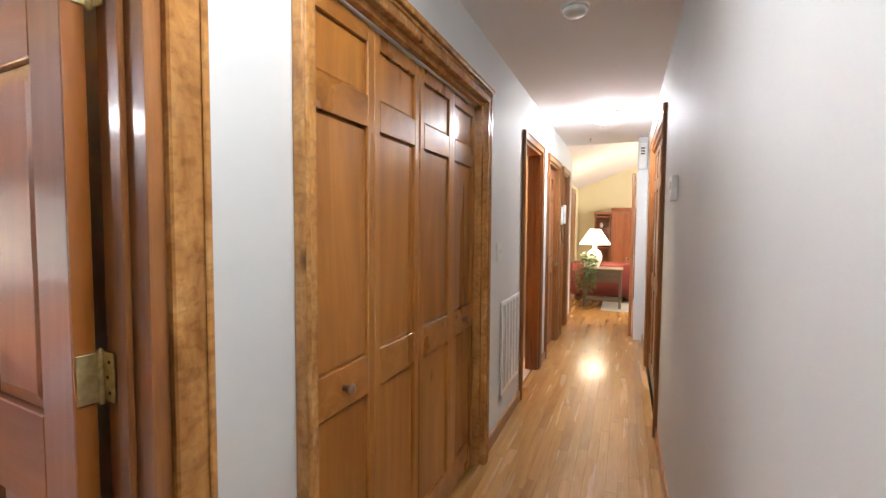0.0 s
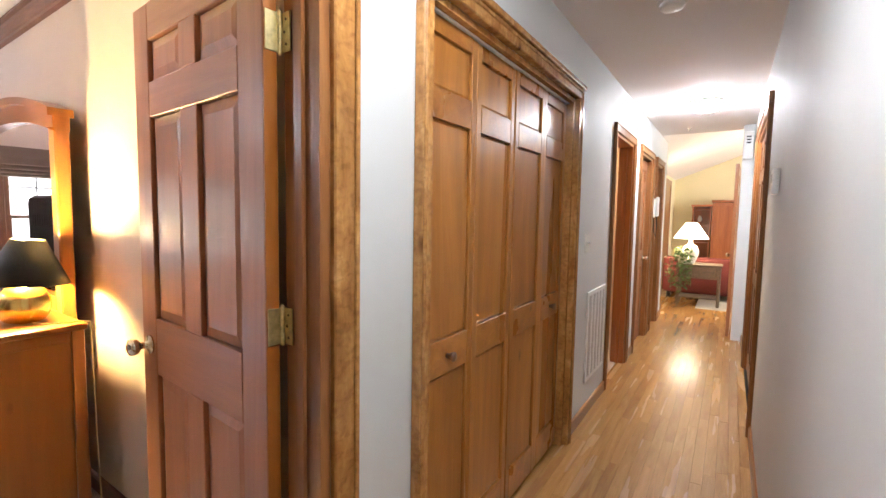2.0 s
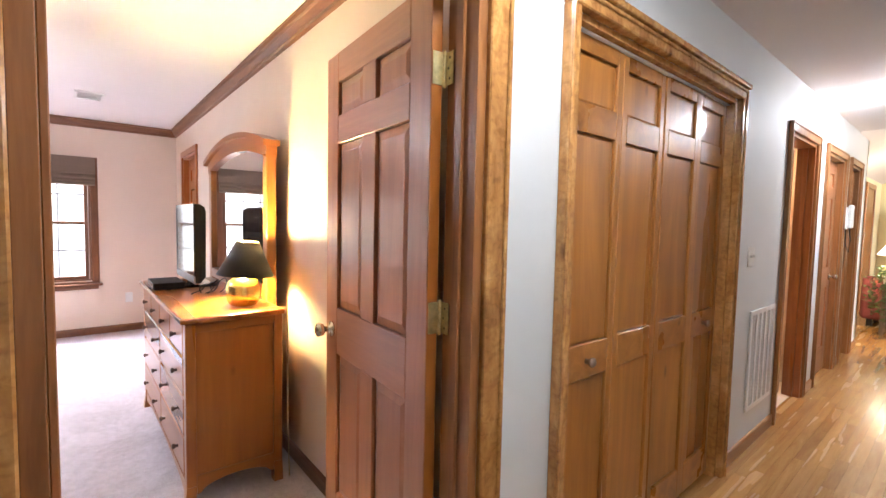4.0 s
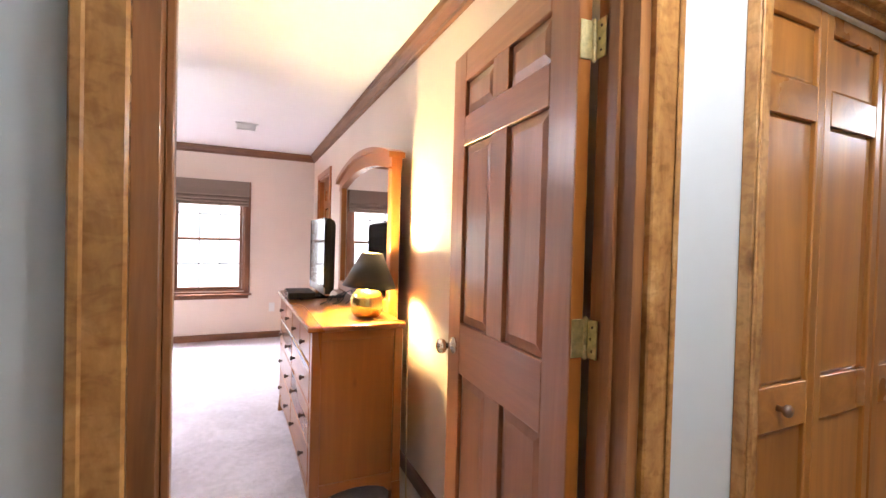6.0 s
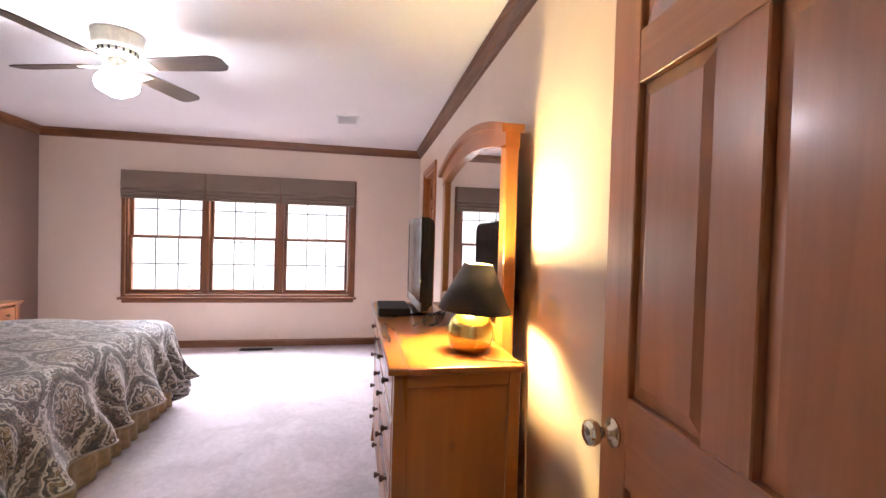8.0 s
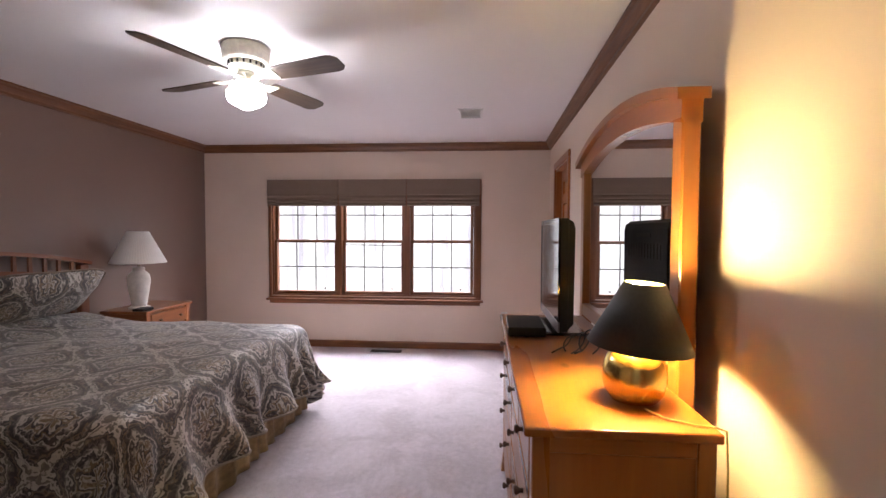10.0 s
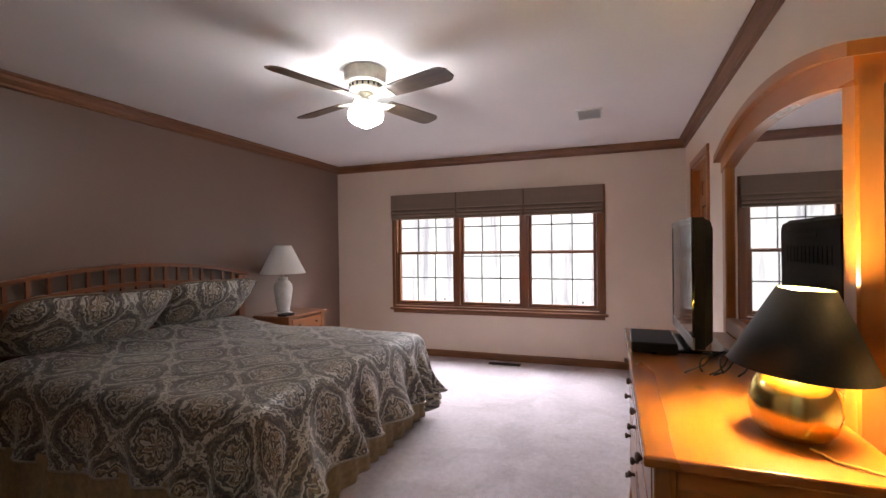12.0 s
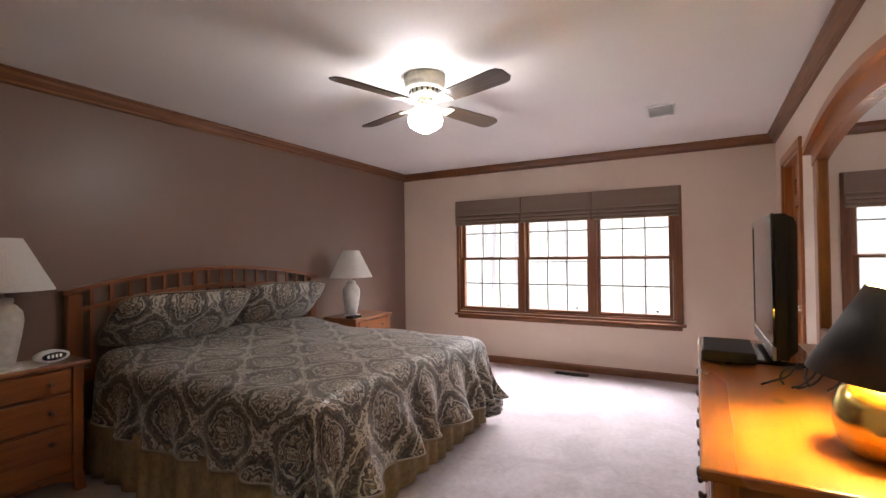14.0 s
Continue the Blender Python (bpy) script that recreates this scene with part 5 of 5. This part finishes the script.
dome_light(0.55, 4.95, "white glass dome ceiling light, lit, at the hall's far end", DOME)
dome_light(0.55, 0.98, "white glass dome ceiling light, lit, by the bedroom door", DOME_NEAR)
dome_light(-0.9, 4.9, "white glass dome ceiling light, lit, in the side room", DOME_WARM)
sp = thing("sprinkler", "tiny chrome nub on the hall ceiling", "sprinkler", Matrix.Translation((0.33, 6.2, H)))
part("nub", lathe([(0, 0), (0.022, 0), (0.020, -0.006), (0.008, -0.010), (0.006, -0.035), (0.016, -0.038), (0, -0.040)], 16), BRASS, sp, "", True)

# ---- hall end and living room ----
structure("wall_stub", box((0.865, 6.30, 0), (HX, 6.42, H)), WALL_HALL, "narrow pale wall end at the hall's end", "wall")
al = thing("door_chime", "white door chime box with dark slots, high on the wall end", "door chime", Matrix.Translation((0.915, 6.30, 2.20)))
part("case", box((-0.045, -0.05, -0.15), (0.045, 0, 0.15), 0.006), PLASTIC, al)
for k in range(3):
    part("slot", box((-0.022, -0.0515, 0.02 + 0.032 * k), (0.022, -0.0495, 0.038 + 0.032 * k)), DARK, al)
ph = thing("wall_phone", "white wall telephone on the hall wall", "telephone", Matrix.Translation((0, 6.07, 1.50)))
part("body", box((0, -0.045, -0.11), (0.035, 0.045, 0.11), 0.008), PLASTIC, ph)
part("handset", box((0.035, -0.03, -0.10), (0.075, 0.03, 0.13), 0.014, None, 2), PLASTIC, ph)
part("cord", tube([(0.05, 0.0, -0.10), (0.06, 0.01, -0.22), (0.05, 0.02, -0.34), (0.03, 0.0, -0.28), (0.02, -0.01, -0.11)], 0.005, 6), DARK, ph)

LX0, LX1, LY0, LY1 = -0.36, 5.0, 6.55, 12.2


def vault(x):
    return 2.42 + 0.40 * x if x < 2.4 else 2.42 + 0.40 * (4.8 - x)


structure("wall_living_north", prism([(LX0, 0), (LX1, 0), (LX1, vault(LX1)), (2.4, vault(2.4)), (LX0, vault(LX0))], "y", LY1, LY1 + 0.1), WALL_GOLD, "golden yellow living room wall", "wall")
structure("wall_living_west", box((LX0 - 0.1, 7.3, 0), (LX0, LY1, 2.6)), WALL_GOLD, "golden yellow living room side wall", "wall")
structure("wall_living_return", box((LX0, 7.24, 0), (0.0, 7.3, 2.42)), WALL_GOLD, "short golden wall beside the hall's end", "wall")
# unseen wall; its opening is invented to go with the fill lamp
wall_along("wall_living_east", "y", LX1, LX1 + 0.1, LY0, LY1, [(8.4, 10.4, 0.8, 2.2)], WALL_GOLD, "golden yellow wall, out of view, with an added opening", 2.6)
wall_along("wall_living_south", "x", LY0 - 0.1, LY0, HX, LX1, [], WALL_GOLD, "golden yellow living room wall", 3.5)
structure("living_header", prism([(-0.06, H + 0.0), (HX, H), (HX, 3.0), (-0.06, 2.6)], "y", 6.55, 6.62), CEIL, "white header over the hall's end", "wall")
bm = prism([(LX0 - 0.1, vault(LX0 - 0.1)), (2.4, vault(2.4)), (LX1 + 0.1, vault(LX1 + 0.1)), (LX1 + 0.1, vault(LX1 + 0.1) + 0.1), (2.4, vault(2.4) + 0.1), (LX0 - 0.1, vault(LX0 - 0.1) + 0.1)], "y", 6.62, LY1)
structure("living_ceiling", bm, CEIL, "white vaulted living room ceiling", "ceiling")

dk = thing("side_table", "weathered wooden side table with a drawer and low shelf", "side table", Matrix.Translation((0.41, 8.55, 0)))
part("top", box((-0.32, -0.22, 0.64), (0.32, 0.22, 0.665), 0.005), GREYWOOD, dk)
for x in (-0.28, 0.28):
    for y in (-0.19, 0.19):
        part("leg", box((x - 0.022, y - 0.022, 0), (x + 0.022, y + 0.022, 0.64), 0.003), GREYWOOD, dk)
part("apron", box((-0.26, -0.20, 0.44), (0.26, -0.185, 0.64)), GREYWOOD, dk)
part("drawer_front", box((-0.22, -0.207, 0.47), (0.22, -0.200, 0.62), 0.003), GREYWOOD, dk)
part("shelf", box((-0.27, -0.19, 0.12), (0.27, 0.19, 0.14), 0.003), GREYWOOD, dk)
lt = thing("table_lamp", "cream ceramic lamp with a wide lit cone shade", "table lamp", Matrix.Translation((0.27, 8.52, 0.665)))
part("body", lathe([(0, 0), (0.07, 0), (0.075, 0.02), (0.12, 0.14), (0.125, 0.21), (0.09, 0.28), (0.03, 0.32), (0.02, 0.42), (0, 0.42)], 32), CERAMIC, lt, "", True)
part("shade", shade_bm(0.255, 0.085, 0.40, 0.655), SHADE_LIT, lt, "lit cream cone shade", True)
plt = thing("trailing_plant", "leafy green trailing plant spilling over the side table", "plant", Matrix.Translation((0.18, 8.38, 0.665)))
part("pot", lathe([(0, 0), (0.06, 0), (0.08, 0.11), (0.085, 0.12), (0.075, 0.12), (0.07, 0.10), (0, 0.10)], 20), CERAMIC, plt, "", True)
bm = bmesh.new()
rng = random.Random(7)
for k in range(420):
    a, f = rng.uniform(0, 2 * math.pi), rng.random()
    if k < 170:
        c = Vector((math.cos(a) * 0.13 * rng.random() ** 0.5, math.sin(a) * 0.13, 0.10 + 0.16 * rng.random()))
    else:
        s_ = rng.choice((-0.9, -0.5, 0.0, 0.5, 0.9))
        c = Vector((s_ * 0.15 + rng.gauss(0, 0.03) - 0.03, -0.16 - 0.05 * f + rng.gauss(0, 0.02), 0.14 - (0.62 - 0.2 * abs(s_)) * f))
    m = Matrix.Translation(c) @ Euler((rng.uniform(-1, 1), rng.uniform(-1, 1), rng.uniform(0, 6.3))).to_matrix().to_4x4()
    s = rng.uniform(0.022, 0.042)
    q = [bm.verts.new(m @ Vector(p)) for p in ((0, -s, 0), (s * 0.5, -s * 0.1, s * 0.12), (0, s, 0), (-s * 0.5, -s * 0.1, s * 0.12))]
    bm.faces.new((q[0], q[1], q[2]))
    bm.faces.new((q[0], q[2], q[3]))
part("leaves", bm, LEAF, plt, "many small variegated leaves")
for k in range(5):
    x = -0.14 + 0.07 * k
    part("stem", tube([(0, 0, 0.10), (x * 0.7, -0.12, 0.17), (x, -0.18, 0.05), (x, -0.20, -0.35)], 0.003, 5), LEAF, plt)
sf = thing("sofa", "dark red upholstered sofa behind the side table", "sofa", Matrix.Translation((0.55, 9.1, 0)))
part("back", box((-0.72, -0.10, 0.10), (0.75, 0.12, 0.72), 0.05, None, 3), RED, sf)
part("seat", box((-0.60, 0.12, 0.12), (0.63, 0.80, 0.44), 0.05, None, 3), RED, sf)
for x0, x1 in ((-0.73, -0.58), (0.61, 0.76)):
    part("arm", box((x0, -0.06, 0.10), (x1, 0.80, 0.62), 0.05, None, 3), RED, sf)
for x in (-0.62, 0.65):
    for y in (0.0, 0.72):
        part("foot", box((x - 0.03, y - 0.03, 0), (x + 0.03, y + 0.03, 0.10)), DARK, sf)


def bookcase(name, label, x0, x1, hgt, closed):
    c = thing(name, label, "cabinet", Matrix.Translation((x0, LY1 - 0.37, 0)))
    w = x1 - x0
    for a, b in ((0, 0.03), (w - 0.03, w)):
        part("side", box((a, 0, 0), (b, 0.36, hgt - 0.05), 0.003), CABINET["z"], c)
    part("cornice", box((-0.02, -0.025, hgt - 0.05), (w + 0.02, 0.36, hgt), 0.008), CABINET["x"], c)
    part("back", box((0.03, 0.345, 0.0), (w - 0.03, 0.36, hgt - 0.05)), CABINET["z"], c)
    for k in range(5):
        z = 0.08 + k * (hgt - 0.2) / 4
        part("shelf", box((0.03, 0.02, z), (w - 0.03, 0.345, z + 0.022)), CABINET["x"], c)
    if closed:
        part("door", box((0.0, -0.02, 0.08), (w * 0.5, 0.0, hgt - 0.06), 0.004), CABINET["z"], c, "plain cabinet door")
        part("door_panel", box((0.05, -0.026, 0.15), (w * 0.5 - 0.05, -0.019, hgt - 0.14), 0.005), CABINET["z"], c)
        part("door_frame", box((w * 0.5, -0.02, 0.08), (w * 0.5 + 0.06, 0.0, hgt - 0.06)), CABINET["z"], c)
        for k in range(4):
            z = 0.9 + 0.25 * k
            part("muntin", box((w * 0.5 + 0.06, -0.015, z), (w, 0.0, z + 0.03)), CABINET["x"], c)
    return c


bookcase("bookcase", "open red cherry bookcase with a few ornaments", 0.05, 0.42, 1.70, False)
bookcase("china_cabinet", "tall red cherry cabinet with glazed doors", 0.44, 1.30, 1.80, True)
for x, z, r in ((0.20, 1.335, 0.05), (0.28, 0.98, 0.045)):
    vz = thing("vase", "small pale vase on the bookcase shelf", "vase", Matrix.Translation((x, LY1 - 0.2, z - 0.02)))
    part("body", lathe([(0, 0), (r * 0.6, 0), (r, 0.06), (r * 0.5, 0.12), (r * 0.6, 0.14), (0, 0.14)], 18), CERAMIC, vz, "", True)
pf = thing("framed_picture", "dim framed picture on the golden side wall", "picture", Matrix.Translation((LX0, 9.1, 1.50)))
part("frame", box((0, -0.30, -0.33), (0.025, 0.30, 0.33), 0.004), DARK, pf)
part("print", box((0.025, -0.25, -0.28), (0.028, 0.25, 0.28)), PICTURE, pf)
casing = thing("door_frame_9", "stained pine casing on the living room side wall", "door frame")
casing["kind"] = "structure"
for a, b in ((10.3, 10.4), (11.2, 11.3)):
    part("casing", box((LX0, a, 0), (LX0 + 0.025, b, 2.10), 0.004), TRIM["z"], casing)
part("head_casing", box((LX0, 10.3, 2.10), (LX0 + 0.026, 11.3, 2.19), 0.004), TRIM["y"], casing)
part("door_panel", box((LX0, 10.4, 0.0), (LX0 + 0.012, 11.2, 2.10)), TRIM["z"], casing)
rg = thing("area_rug", "pale woven rug on the living room floor", "rug", Matrix.Translation((0.75, 8.9, 0.0)))
part("weave", box((-0.35, -0.75, 0.0), (1.6, 1.2, 0.008), 0.003), RUG, rg)

# ---- oak strip floor, board by board ----
sub = structure("hall_floor", box((-0.055, -2.6, -0.1), (HX, 6.62, -0.012)), DARK, "oak strip hall floor", "floor")
rng = random.Random(11)
BW = 0.0571
meshes = {}
rest = bmesh.new()
made = 0
for c in range(19):
    x0 = -0.055 + c * BW
    x1 = min(x0 + BW, HX)
    if x1 - x0 < 0.01:
        continue
    y = -2.6 - rng.uniform(0, 0.6)
    while y < 12.2:
        ln = rng.choice((0.45, 0.6, 0.75, 0.9, 1.05))
        a, b = max(y, -2.6), min(y + ln, 12.2)
        if b - a > 0.02:
            if b > 0.2 and a < 7.0 and made < 300:
                key = (round(x1 - x0, 4), round(b - a, 4))
                if key not in meshes:
                    pb = box((0, 0, -0.012), (key[0] - 0.0005, key[1] - 0.0005, 0.0), 0.0004)
                    me = bpy.data.meshes.new("plank")
                    pb.to_mesh(me)
                    pb.free()
                    me.materials.append(OAK)
                    meshes[key] = me
                pk = new("plank", meshes[key])
                pk.parent = sub
                pk.location = (x0, a, rng.uniform(-0.0004, 0.0))
                made += 1
            else:
                box((x0, a, -0.012), (x1 - 0.0009, b - 0.0009, 0.0), 0, rest)
        y += ln
ob = part("planks", rest, OAK, sub)
tagged(ob, "", "", "", "stuff")
structure("living_floor", box((LX0, LY0 + 0.07, -0.1), (LX1, LY1, -0.0125)), OAK, "oak floor of the living room", "floor")
bm = bmesh.new()
for c in range(80):
    x0 = HX + c * BW
    if x0 < LX1:
        box((x0, LY0, -0.012), (min(x0 + BW, LX1) - 0.001, LY1, 0.0), 0, bm)
for c in range(5):
    x0 = -0.055 - (c + 1) * BW
    box((x0, 7.3, -0.012), (x0 + BW - 0.001, LY1, 0.0), 0, bm)
tagged(part("living_planks", bm, OAK, sub), "", "", "", "stuff")
